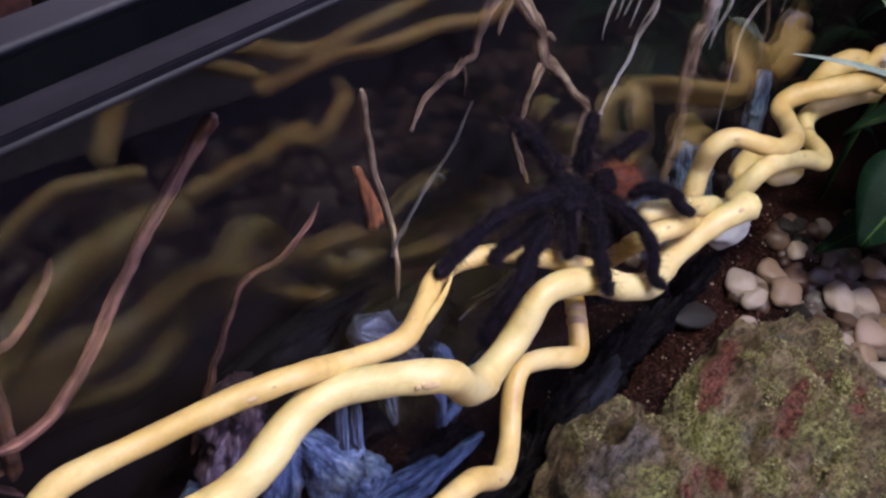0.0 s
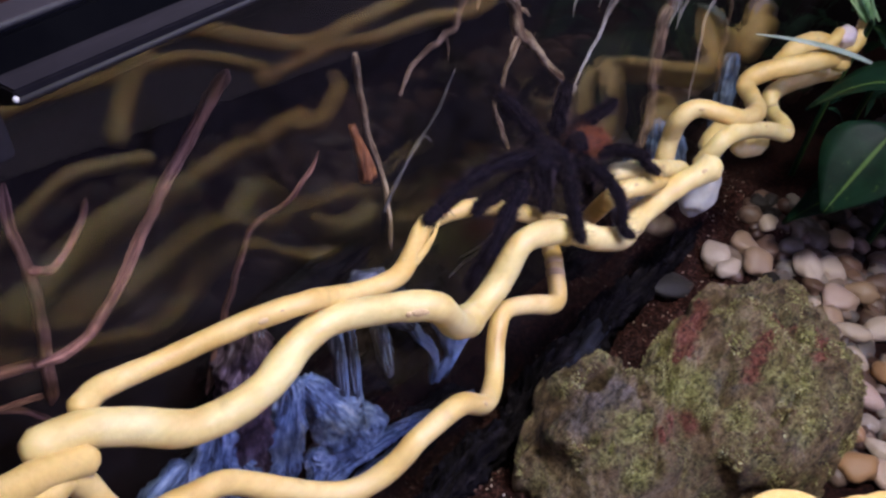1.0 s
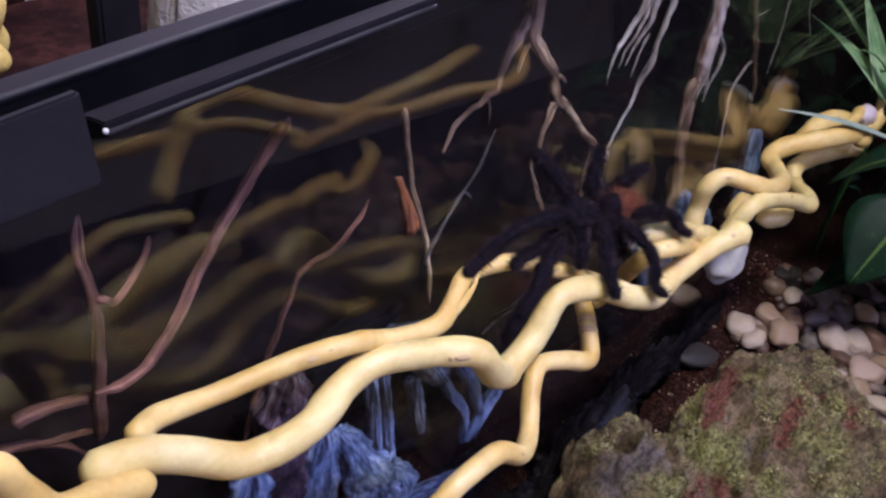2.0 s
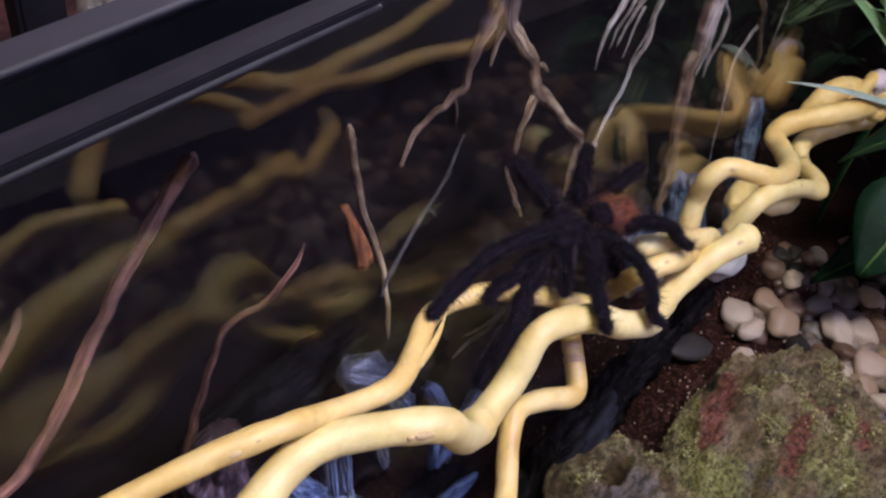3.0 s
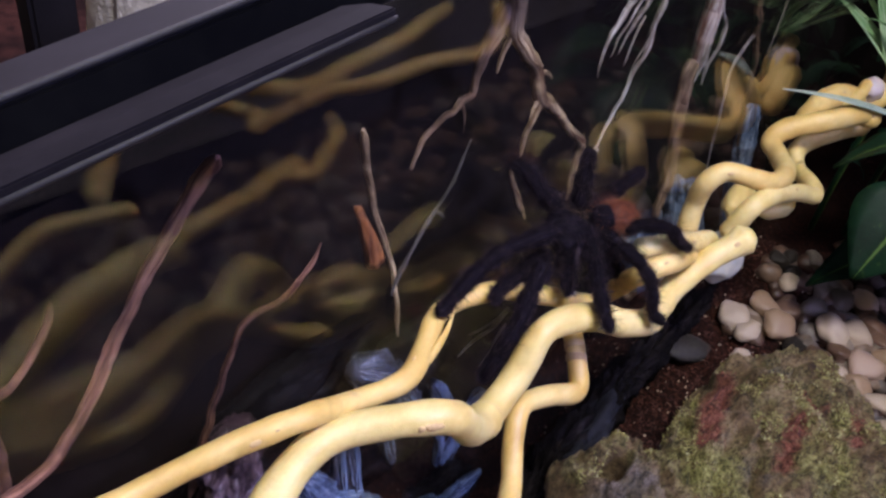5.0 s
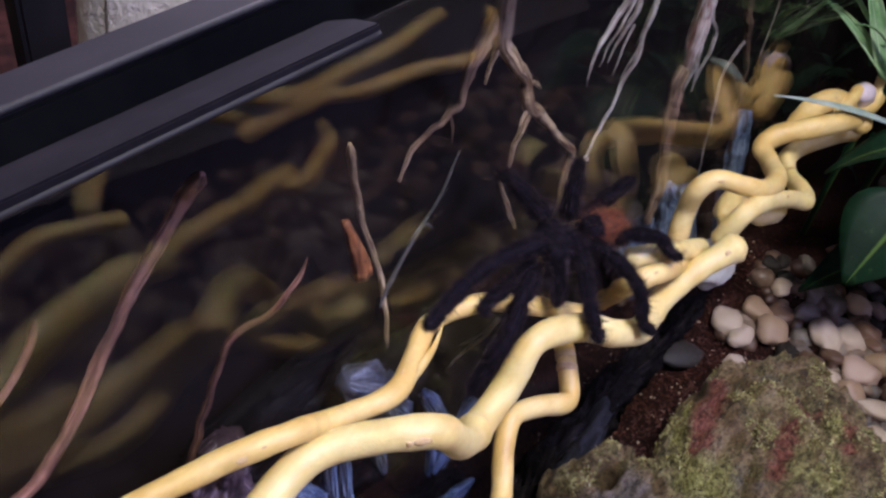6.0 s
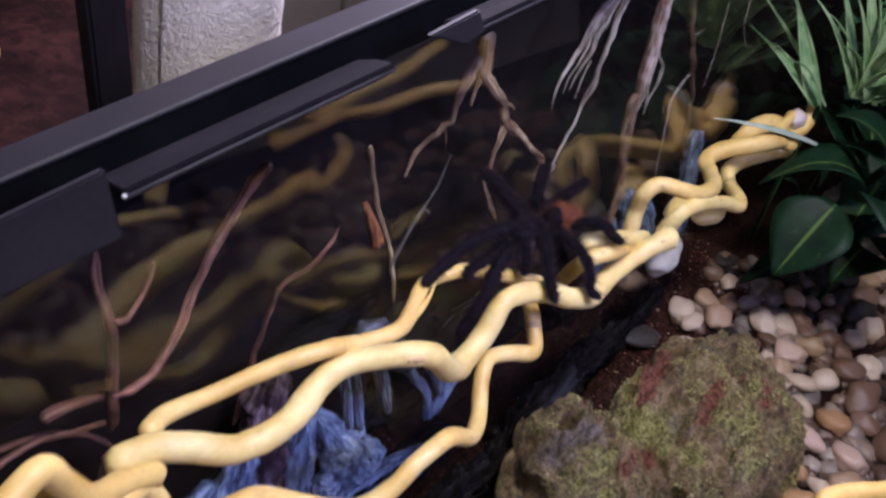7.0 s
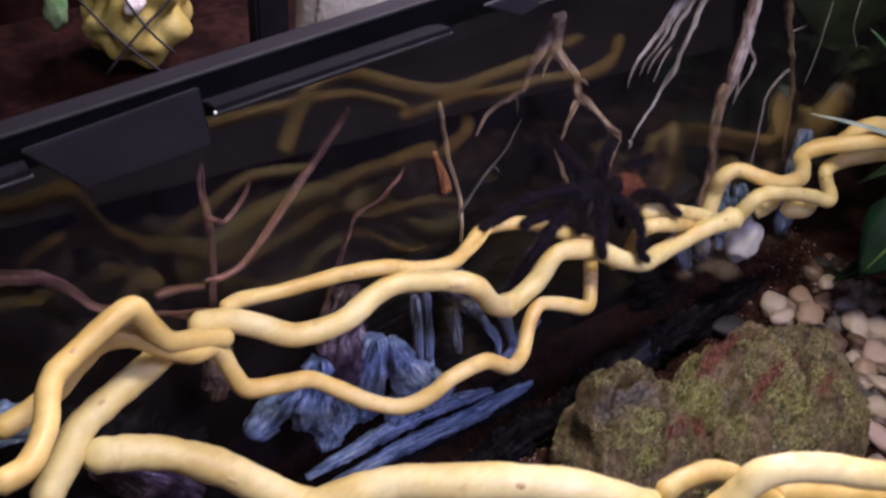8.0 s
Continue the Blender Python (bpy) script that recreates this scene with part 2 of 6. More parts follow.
def leaf_material(name, dark, light, vein, shine=0.35):
    m = Nodes(name)
    at = m.tree.nodes.new("ShaderNodeUVMap")
    sep = m.tree.nodes.new("ShaderNodeSeparateXYZ")
    m.link(at.outputs[0], sep.inputs[0])
    mid = m.ramp(sep.outputs[0], [(0.465, (0, 0, 0)), (0.49, (0.7, 0.7, 0.7)), (0.51, (0.7, 0.7, 0.7)), (0.535, (0, 0, 0))])
    c = m.coords()
    col = m.ramp(m.noise(c, 45, 4), [(0.35, dark), (0.7, light)])
    fleck = m.ramp(m.noise(c, 120, 3, 0.6), [(0.62, (0, 0, 0)), (0.74, (0.8, 0.8, 0.8))])
    col = m.mix(m.mix(0.35, (0, 0, 0), fleck), col, vein)
    col = m.mix(mid, col, vein)
    m.colour(col)
    m.bsdf.inputs["Specular IOR Level"].default_value = 0.16
    m.rough(shine)
    m.bump(m.noise(c, 150, 3), 0.2, 0.001)
    return m.mat


def fur_material(name, dark, light, rough=0.55, sheen=None):
    m = Nodes(name)
    if sheen:
        m.bsdf.inputs["Specular Tint"].default_value = (*sheen, 1)
        m.bsdf.inputs["Specular IOR Level"].default_value = 0.14
    c = m.coords()
    f = m.noise(c, 800, 4, 0.8)
    isle = m.tree.nodes.new("ShaderNodeNewGeometry")
    tan = m.ramp(isle.outputs["Random Per Island"], [(0.80, (0, 0, 0)), (0.90, (1, 1, 1))])
    m.colour(m.mix(tan, m.ramp(f, [(0.35, dark), (0.7, light)]), tuple(min(0.5, w + 3 * v) for v, w in zip(light, (0.050, 0.034, 0.026)))))
    m.rough(rough)
    m.bump(f, 0.6, 0.0012)
    return m.mat


VINE = vine_material("yellow_latex_vine", (0.58, 0.37, 0.095), (0.76, 0.54, 0.18), (0.83, 0.66, 0.29))
PALE_VINE = vine_material("cream_latex_vine", (0.64, 0.44, 0.13), (0.79, 0.63, 0.25), (0.85, 0.73, 0.35))
LILAC_VINE = vine_material("bleached_lilac_latex", (0.60, 0.48, 0.50), (0.74, 0.65, 0.72), (0.86, 0.80, 0.86))
GREY_VINE = vine_material("bleached_grey_latex", (0.40, 0.38, 0.33), (0.54, 0.53, 0.48), (0.68, 0.67, 0.63))
BROWN_MARK = mottled("brown_mark", (0.42, 0.25, 0.10), (0.62, 0.42, 0.19), (0.70, 0.52, 0.27), 90, 300, 0.6, 0.4, 0.001)
TWIG = wood_material("reddish_twig_bark", (0.09, 0.030, 0.020), (0.42, 0.21, 0.15), 110, 0.75, True)
BARK = wood_material("peeling_red_bark", (0.08, 0.032, 0.018), (0.50, 0.34, 0.24), 130, 0.75, True)
PALE = wood_material("pale_peeled_root", (0.11, 0.042, 0.020), (0.78, 0.58, 0.36), 130, 0.75, True)
FRAYED = wood_material("whitish_frayed_root", (0.20, 0.13, 0.10), (0.82, 0.78, 0.76), 130, 0.7, True)
FLECKED = wood_material("dark_rootlet_with_pale_flecks", (0.005, 0.004, 0.005), (0.26, 0.23, 0.22), 300, 0.75, True)
HANGING = wood_material("brown_root_bark", (0.05, 0.024, 0.014), (0.30, 0.19, 0.11), 120, 0.75, True)
PEELING = wood_material("pale_bark_over_red_wood", (0.20, 0.055, 0.040), (0.80, 0.72, 0.70), 110, 0.7, True)
CHIP = wood_material("orange_bark_chip", (0.15, 0.045, 0.018), (0.52, 0.19, 0.06))
MOSS = moss_material()
TUFT = tuft_material()
SOIL = soil_material()
FIBRE = mottled("red_brown_fibre", (0.022, 0.006, 0.004), (0.08, 0.021, 0.012), (0.23, 0.075, 0.04), 30, 200, 0.6, 0.2, 0.001)
# the blue of these driftwoods is lamp light put into the base colour
DRIFT = driftwood_material("weathered_grey_wood_blue_lit", (0.018, 0.024, 0.048), (0.17, 0.245, 0.42), (0.42, 0.54, 0.77), (0.82, 0.88, 0.94), 0.57)
DRIFT_GREY = driftwood_material("weathered_grey_wood", (0.016, 0.016, 0.026), (0.10, 0.11, 0.165), (0.26, 0.28, 0.37), (0.68, 0.71, 0.78), 0.55)
DRIFT_BROWN = driftwood_material("speckled_purple_brown_wood", (0.014, 0.007, 0.010), (0.075, 0.042, 0.060), (0.21, 0.14, 0.18), (0.66, 0.60, 0.70), 0.58)
# near-black copy of the driftwood: the shade of its gaps put into colour
DRIFT_SHADE = driftwood_material("gap_shade_wood", (0.003, 0.0028, 0.003), (0.009, 0.008, 0.0085), (0.017, 0.015, 0.017), (0.038, 0.036, 0.042), 0.45, 0.8, 0.1)
# splinters carry the same blue light in their colour
BLEACHED = mottled("bleached_wood_blue_lit", (0.06, 0.10, 0.22), (0.27, 0.40, 0.66), (0.70, 0.80, 0.94), 60, 260, 0.6, 0.4, 0.001)
GLASS = glass_material()
PLASTIC = mottled("black_plastic", (0.007, 0.006, 0.009), (0.0105, 0.009, 0.013), (0.019, 0.0165, 0.0225), 30, 400, 0.6, 0.1, 0.0005, spec=0.28)
DARK_PLASTIC = mottled("dull_black_plastic", (0.005, 0.0045, 0.006), (0.008, 0.007, 0.010), (0.016, 0.014, 0.018), 30, 300, 0.75, 0.15, 0.0005, spec=0.06)
# paler plastic: part of the edge highlight is put into its colour
EDGE_GLINT = mottled("edge_glint_plastic", (0.010, 0.009, 0.011), (0.016, 0.014, 0.017), (0.028, 0.026, 0.030), 40, 300, 0.6, 0.2, 0.0006, spec=0.3)
# near-black for the rim groove: its darkness is put into the colour
GROOVE_BLACK = mottled("matte_black_groove", (0.002, 0.002, 0.003), (0.003, 0.003, 0.004), (0.005, 0.005, 0.006), 30, 300, 0.95, 0.1, 0.0005, spec=0.0)
METAL = mottled("steel_pin", (0.55, 0.55, 0.55), (0.65, 0.65, 0.65), (0.75, 0.75, 0.75), 50, 300, 0.25, 0.1, 0.0003)
BANK = driftwood_material("dark_wet_root_bark", (0.004, 0.003, 0.003), (0.010, 0.008, 0.009), (0.022, 0.017, 0.018), (0.060, 0.050, 0.050), 0.46, 0.85, 0.08)
SLATE = mottled("dark_slate", (0.006, 0.006, 0.009), (0.014, 0.014, 0.021), (0.034, 0.034, 0.046), 40, 220, 0.8, 0.8, 0.003, spec=0.2)
PEBBLES = {
    "cream": mottled("cream_pebble", (0.34, 0.24, 0.15), (0.54, 0.42, 0.30), (0.70, 0.60, 0.47), 40, 260, 0.4, 0.2, 0.001, 0.12),
    "tan": mottled("tan_pebble", (0.20, 0.11, 0.055), (0.33, 0.215, 0.125), (0.48, 0.36, 0.24), 45, 260, 0.4, 0.2, 0.001, 0.15),
    "brown": mottled("brown_pebble", (0.07, 0.035, 0.02), (0.145, 0.08, 0.05), (0.24, 0.15, 0.095), 45, 260, 0.4, 0.2, 0.001, 0.15),
    "grey": mottled("grey_pebble", (0.06, 0.046, 0.034), (0.13, 0.105, 0.08), (0.25, 0.21, 0.165), 60, 260, 0.45, 0.2, 0.001, 0.2, spec=0.3),
    "pink": mottled("pink_pebble", (0.36, 0.22, 0.15), (0.50, 0.35, 0.26), (0.62, 0.49, 0.39), 45, 260, 0.4, 0.2, 0.001, 0.1),
    "orange": mottled("orange_pebble", (0.24, 0.11, 0.04), (0.38, 0.20, 0.08), (0.52, 0.34, 0.18), 45, 260, 0.4, 0.2, 0.001, 0.1),
    "dark": mottled("dark_banded_pebble", (0.008, 0.0065, 0.005), (0.020, 0.016, 0.013), (0.060, 0.050, 0.042), 60, 260, 0.5, 0.2, 0.001, 0.1, spec=0.2),
}
def banded_material():
    m = Nodes("banded_slate_pebble")
    wave = m.add("ShaderNodeTexWave", Scale=42.0, Distortion=3.0, Detail=3.0)
    wave.bands_direction = "Y"
    m.link(m.coords(), wave.inputs["Vector"])
    col = m.ramp(wave.outputs["Fac"], [(0.15, (0.010, 0.009, 0.008)), (0.6, (0.030, 0.026, 0.022)), (0.92, (0.10, 0.088, 0.075))])
    m.colour(m.mix(0.4, col, m.ramp(m.noise(m.coords(), 240, 4), [(0.35, (0.008, 0.007, 0.006)), (0.7, (0.06, 0.052, 0.045))])))
    m.rough(0.5)
    m.bsdf.inputs["Specular IOR Level"].default_value = 0.25
    return m.mat


PEBBLES["banded"] = banded_material()


def gravel_material():
    m = Nodes("mixed_gravel")
    g = m.tree.nodes.new("ShaderNodeNewGeometry")
    col = m.ramp(g.outputs["Random Per Island"], [(0.0, (0.05, 0.025, 0.016)), (0.35, (0.12, 0.07, 0.045)), (0.6, (0.24, 0.17, 0.12)), (0.8, (0.10, 0.095, 0.09)), (1.0, (0.36, 0.29, 0.22))])
    m.colour(m.mix(0.5, col, m.ramp(m.noise(m.coords(), 200, 4), [(0.35, (0.5, 0.48, 0.45)), (0.65, (1.2, 1.2, 1.2))]), "MULTIPLY"))
    m.rough(0.45)
    return m.mat


GRAVEL_MIX = gravel_material()
LEAF = leaf_material("dark_green_leaf", (0.0035, 0.014, 0.006), (0.009, 0.034, 0.014), (0.11, 0.19, 0.04), 0.5)
DIM_LEAF = leaf_material("mid_green_leaf", (0.02, 0.07, 0.035), (0.06, 0.15, 0.07), (0.10, 0.2, 0.08), 0.6)
BLADE = leaf_material("green_grass_blade", (0.11, 0.24, 0.09), (0.40, 0.54, 0.30), (0.54, 0.62, 0.46), 0.36)
WHITE_BLADE = leaf_material("pale_blade", (0.30, 0.38, 0.30), (0.55, 0.60, 0.50), (0.65, 0.70, 0.60), 0.4)
FUR = fur_material("black_violet_fur", (0.0008, 0.0006, 0.0012), (0.0115, 0.008, 0.012), 0.6, (0.80, 0.72, 1.0))
RUST_FUR = fur_material("rust_red_fur", (0.014, 0.003, 0.002), (0.25, 0.052, 0.012))
PAPER = mottled("white_embossed_paper", (0.84, 0.76, 0.70), (0.88, 0.81, 0.75), (0.92, 0.87, 0.82), 60, 130, 0.9, 0.9, 0.006)
CABINET = wood_material("red_brown_wood", (0.009, 0.003, 0.0026), (0.030, 0.0105, 0.008), 12, 0.6, spec=0.1)
WALLPAINT = mottled("beige_wall_paint", (0.52, 0.49, 0.47), (0.58, 0.55, 0.53), (0.62, 0.59, 0.57), 6, 90, 0.8, 0.1, 0.001)
BEIGE = mottled("grey_beige_laminate", (0.15, 0.13, 0.11), (0.18, 0.16, 0.14), (0.21, 0.19, 0.165), 12, 120, 0.6, 0.1, 0.001, spec=0.3)
BACKING = mottled("dark_brown_backing", (0.004, 0.003, 0.0035), (0.009, 0.0065, 0.007), (0.020, 0.014, 0.013), 12, 120, 0.9, 0.3, 0.002, spec=0.1)
FABRIC = mottled("yellow_cloth", (0.26, 0.19, 0.03), (0.38, 0.29, 0.06), (0.48, 0.41, 0.15), 25, 200, 0.8, 0.3, 0.002)


# ---- geometry helpers ----
def finish(name, bm, material, parent=None, label="", smooth=True):
    mesh = bpy.data.meshes.new(name)
    bm.to_mesh(mesh)
    bm.free()
    if smooth:
        mesh.polygons.foreach_set("use_smooth", [True] * len(mesh.polygons))
    mesh.materials.append(material)
    ob = new(name, mesh)
    ob.parent = parent
    if label:
        tagged(ob, label)
    return ob


part = finish


def empty(name, at=(0, 0, 0)):
    ob = new(name)
    ob.location = at
    ob.empty_display_size = 0.01
    return ob


def curve(points, step):
    """Catmull-Rom through the points, sampled about every step metres. Also gives the share of the way."""
    p = [Vector(q) for q in points]
    p = [2 * p[0] - p[1]] + p + [2 * p[-1] - p[-2]]
    out, at = [], []
    for i in range(1, len(p) - 2):
        n = max(2, int((p[i + 1] - p[i]).length / step))
        for k in range(n):
            u = k / n
            a, b, c, d = p[i - 1 : i + 3]
            out.append(0.5 * (2 * b + (c - a) * u + (2 * a - 5 * b + 4 * c - d) * u * u + (3 * b - a - 3 * c + d) * u**3))
            at.append((i - 1 + u) / (len(points) - 1))
    return out + [p[-2]], at + [1.0]


def tube(bm, points, radius, sides=12, step=0.003, rough=0.0, freq=90, flat=1.0, blunt=True):
    """A round stem along a curve; radius is a number or a function of the share of the way."""
    line, at = curve(points, step)
    tangent = [(line[min(i + 1, len(line) - 1)] - line[max(i - 1, 0)]).normalized() for i in range(len(line))]
    side = tangent[0].orthogonal().normalized()
    rings = []
    uv = bm.loops.layers.uv.verify()
    way_along = [0.0]
    for a, b in zip(line, line[1:]):
        way_along.append(way_along[-1] + (b - a).length)
    for q, t, u in zip(line, tangent, at):
        side = (side - t * side.dot(t)).normalized()
        over = t.cross(side)
        r = radius(u) if callable(radius) else radius
        ring = []
        for k in range(sides):
            ang = 2 * math.pi * k / sides
            way = side * math.cos(ang) + over * math.sin(ang) * flat
            f = 1 + rough * noise.noise((q + way * r) * freq)
            ring.append(bm.verts.new(q + way * r * f))
        rings.append(ring)
    for i, (a, b) in enumerate(zip(rings, rings[1:])):
        for k in range(sides):
            f = bm.faces.new((a[k], a[(k + 1) % sides], b[(k + 1) % sides], b[k]))
            for lp, (x, y) in zip(f.loops, ((k, i), (k + 1, i), (k + 1, i + 1), (k, i + 1))):
                lp[uv].uv = (x / sides, way_along[y])
    for ring, q, t, s in ((rings[0], line[0], -tangent[0], -1), (rings[-1], line[-1], tangent[-1], 1)):
        r = (radius(0 if s < 0 else 1) if callable(radius) else radius) if blunt else 0
        inner = [bm.verts.new(q + (v.co - q) * 0.6 + t * r * 0.55) for v in ring]
        tip = bm.verts.new(q + t * r * 0.75)
        for k in range(sides):
            j = (k + 1) % sides
            bm.faces.new((ring[k], ring[j], inner[j], inner[k]) if s > 0 else (ring[j], ring[k], inner[k], inner[j]))
            bm.faces.new((inner[k], inner[j], tip) if s > 0 else (inner[j], inner[k], tip))
    return bm


def blob(bm, centre, size, turn=(0, 0, 0), rough=0.15, freq=3.0, seed=0.0, level=3):
    got = bmesh.ops.create_icosphere(bm, subdivisions=level, radius=1.0)["verts"]
    m = pose(*centre, *turn)
    for v in got:
        f = 1 + rough * noise.noise(v.co * freq + Vector((seed, seed * 0.7, 3.1 * seed)))
        v.co = m @ Vector((v.co.x * size[0] * f, v.co.y * size[1] * f, v.co.z * size[2] * f))
    return bm


def box(bm, x0, x1, y0, y1, z0, z1, m=None, bevel=0.0):
    got = bmesh.ops.create_cube(bm, size=1.0)["verts"]
    for v in got:
        v.co = Vector(((x0 + x1) / 2 + v.co.x * (x1 - x0), (y0 + y1) / 2 + v.co.y * (y1 - y0), (z0 + z1) / 2 + v.co.z * (z1 - z0)))
    if bevel:
        edges = list({e for v in got for e in v.link_edges})
        bmesh.ops.bevel(bm, geom=edges, offset=bevel, segments=2, affect="EDGES")
    if m is not None:
        bmesh.ops.transform(bm, matrix=m, verts=bm.verts)
    return bm


def blade(bm, base, tip, width, rise=0.02, twist=0.0, along=10, across=4, power=1.0, fold=0.25):
    """A leaf from base to tip that arches up by rise; a crease along its middle."""
    base, tip = Vector(base), Vector(tip)
    uv = bm.loops.layers.uv.verify()
    flat = (tip - base).normalized()
    side0 = flat.cross(Vector((0, 0, 1)))
    side0 = side0.normalized() if side0.length > 0.05 else Vector((1, 0, 0))
    rows = []
    for i in range(along + 1):
        u = i / along
        mid = base.lerp(tip, u) + Vector((0, 0, 1)) * rise * 4 * u * (1 - u)
        w = width * max(0.03, math.sin(math.pi * min(1, (u * 0.93 + 0.04)) ** power))
        ang = twist * (u - 0.2)
        side = Matrix.Rotation(ang, 3, flat) @ side0
        up = side.cross(flat)
        rows.append([(bm.verts.new(mid + side * w * (k / across - 0.5) + up * fold * w * abs(k / across - 0.5)), (k / across, u)) for k in range(across + 1)])
    for a, b in zip(rows, rows[1:]):
        for k in range(across):
            quad = (a[k], a[k + 1], b[k + 1], b[k])
            f = bm.faces.new([q[0] for q in quad])
            for lp, q in zip(f.loops, quad):
                lp[uv].uv = q[1]
    return bm


def thick_leaf(name, bm, material, parent, label="", depth=0.0006):
    ob = finish(name, bm, material, parent, label)
    mod = ob.modifiers.new("depth", "SOLIDIFY")
    mod.thickness = depth
    return ob


# ---- the glass side: u along it, v up it, w out through it ----
YAW, LEAN_OUT, OFF = radians(6), radians(-10), 0.06
N = Vector((math.sin(YAW) * math.cos(LEAN_OUT), math.cos(YAW) * math.cos(LEAN_OUT), math.sin(LEAN_OUT)))
A0 = Vector((math.cos(YAW), -math.sin(YAW), 0))
B0 = A0.cross(N)
TIP = radians(4.8)
A = A0 * math.cos(TIP) + B0 * math.sin(TIP)
B = B0 * math.cos(TIP) - A0 * math.sin(TIP)
SIDE = Matrix(((A.x, N.x, B.x, N.x * OFF), (A.y, N.y, B.y, N.y * OFF), (A.z, N.z, B.z, N.z * OFF), (0, 0, 0, 1)))


# ---- the ground ----
def height(x, y):
    """Soil and gravel bed: level under the gravel, sunk along the glass."""
    d = (Vector((x, y, 0)).dot(Vector((N.x, N.y, 0)))) - OFF
    h = -0.010 - 0.045 * max(0.0, min(1.0, (d + 0.085) / 0.06)) * max(0.0, min(1.0, (0.06 - x) / 0.1))
    return h + 0.004 * noise.noise((x * 40, y * 40, 0)) + 0.0015 * noise.noise((x * 160, y * 160, 2))


def ground():
    bm = bmesh.new()
    nx, ny = 150, 110
    grid = [[bm.verts.new((-0.80 + 1.25 * i / nx, -0.42 + 0.66 * j / ny, height(-0.80 + 1.25 * i / nx, -0.42 + 0.66 * j / ny))) for j in range(ny + 1)] for i in range(nx + 1)]
    for i in range(nx):
        for j in range(ny):
            bm.faces.new((grid[i][j], grid[i + 1][j], grid[i + 1][j + 1], grid[i][j + 1]))
    ob = finish("ground", bm, SOIL)
    tagged(ob, "damp dark red-brown coconut soil floor of the terrarium", "soil", kind="structure")


ground()


def soil_crumbs():
    """Coconut fibres and pale grit lying on the soil."""
    rng = random.Random(11)
    red, pale = bmesh.new(), bmesh.new()
    for n in range(7800):
        x, y = rng.uniform(-0.36, 0.10), rng.uniform(-0.02, 0.085)
        if n % 5 == 0:
            x, y = rng.uniform(-0.7, 0.3), rng.uniform(-0.35, 0.09)
        z = height(x, y)
        ang, ln, wd = rng.uniform(0, 6.28), rng.uniform(0.0012, 0.005), rng.uniform(0.00015, 0.0004)
        d = Vector((math.cos(ang), math.sin(ang), rng.uniform(-0.3, 0.7))) * ln
        s = Vector((-math.sin(ang), math.cos(ang), 0)) * wd
        q = Vector((x, y, z + 0.0015))
        v = [red.verts.new(p) for p in (q - d / 2 - s, q - d / 2 + s, q + d / 2 + s * 0.4, q + d / 2 - s * 0.4, q + Vector((0, 0, wd * 1.5)))]
        for k in range(4):
            red.faces.new((v[k], v[(k + 1) % 4], v[4]))
    for n in range(420):
        x, y = rng.uniform(-0.30, 0.10), rng.uniform(-0.02, 0.085)
        r = rng.uniform(0.0004, 0.0011)
        blob(pale, (x, y, height(x, y) + 0.001), (r, r * 0.8, r * 0.7), rough=0, level=1)
    tagged(finish("coconut_fibres", red, FIBRE), "loose red-brown coconut fibres on the soil", "soil", kind="stuff")
    tagged(finish("pale_grit", pale, PEBBLES["cream"]), "tiny pale grit scattered on the soil", "grit", kind="stuff")


soil_crumbs()


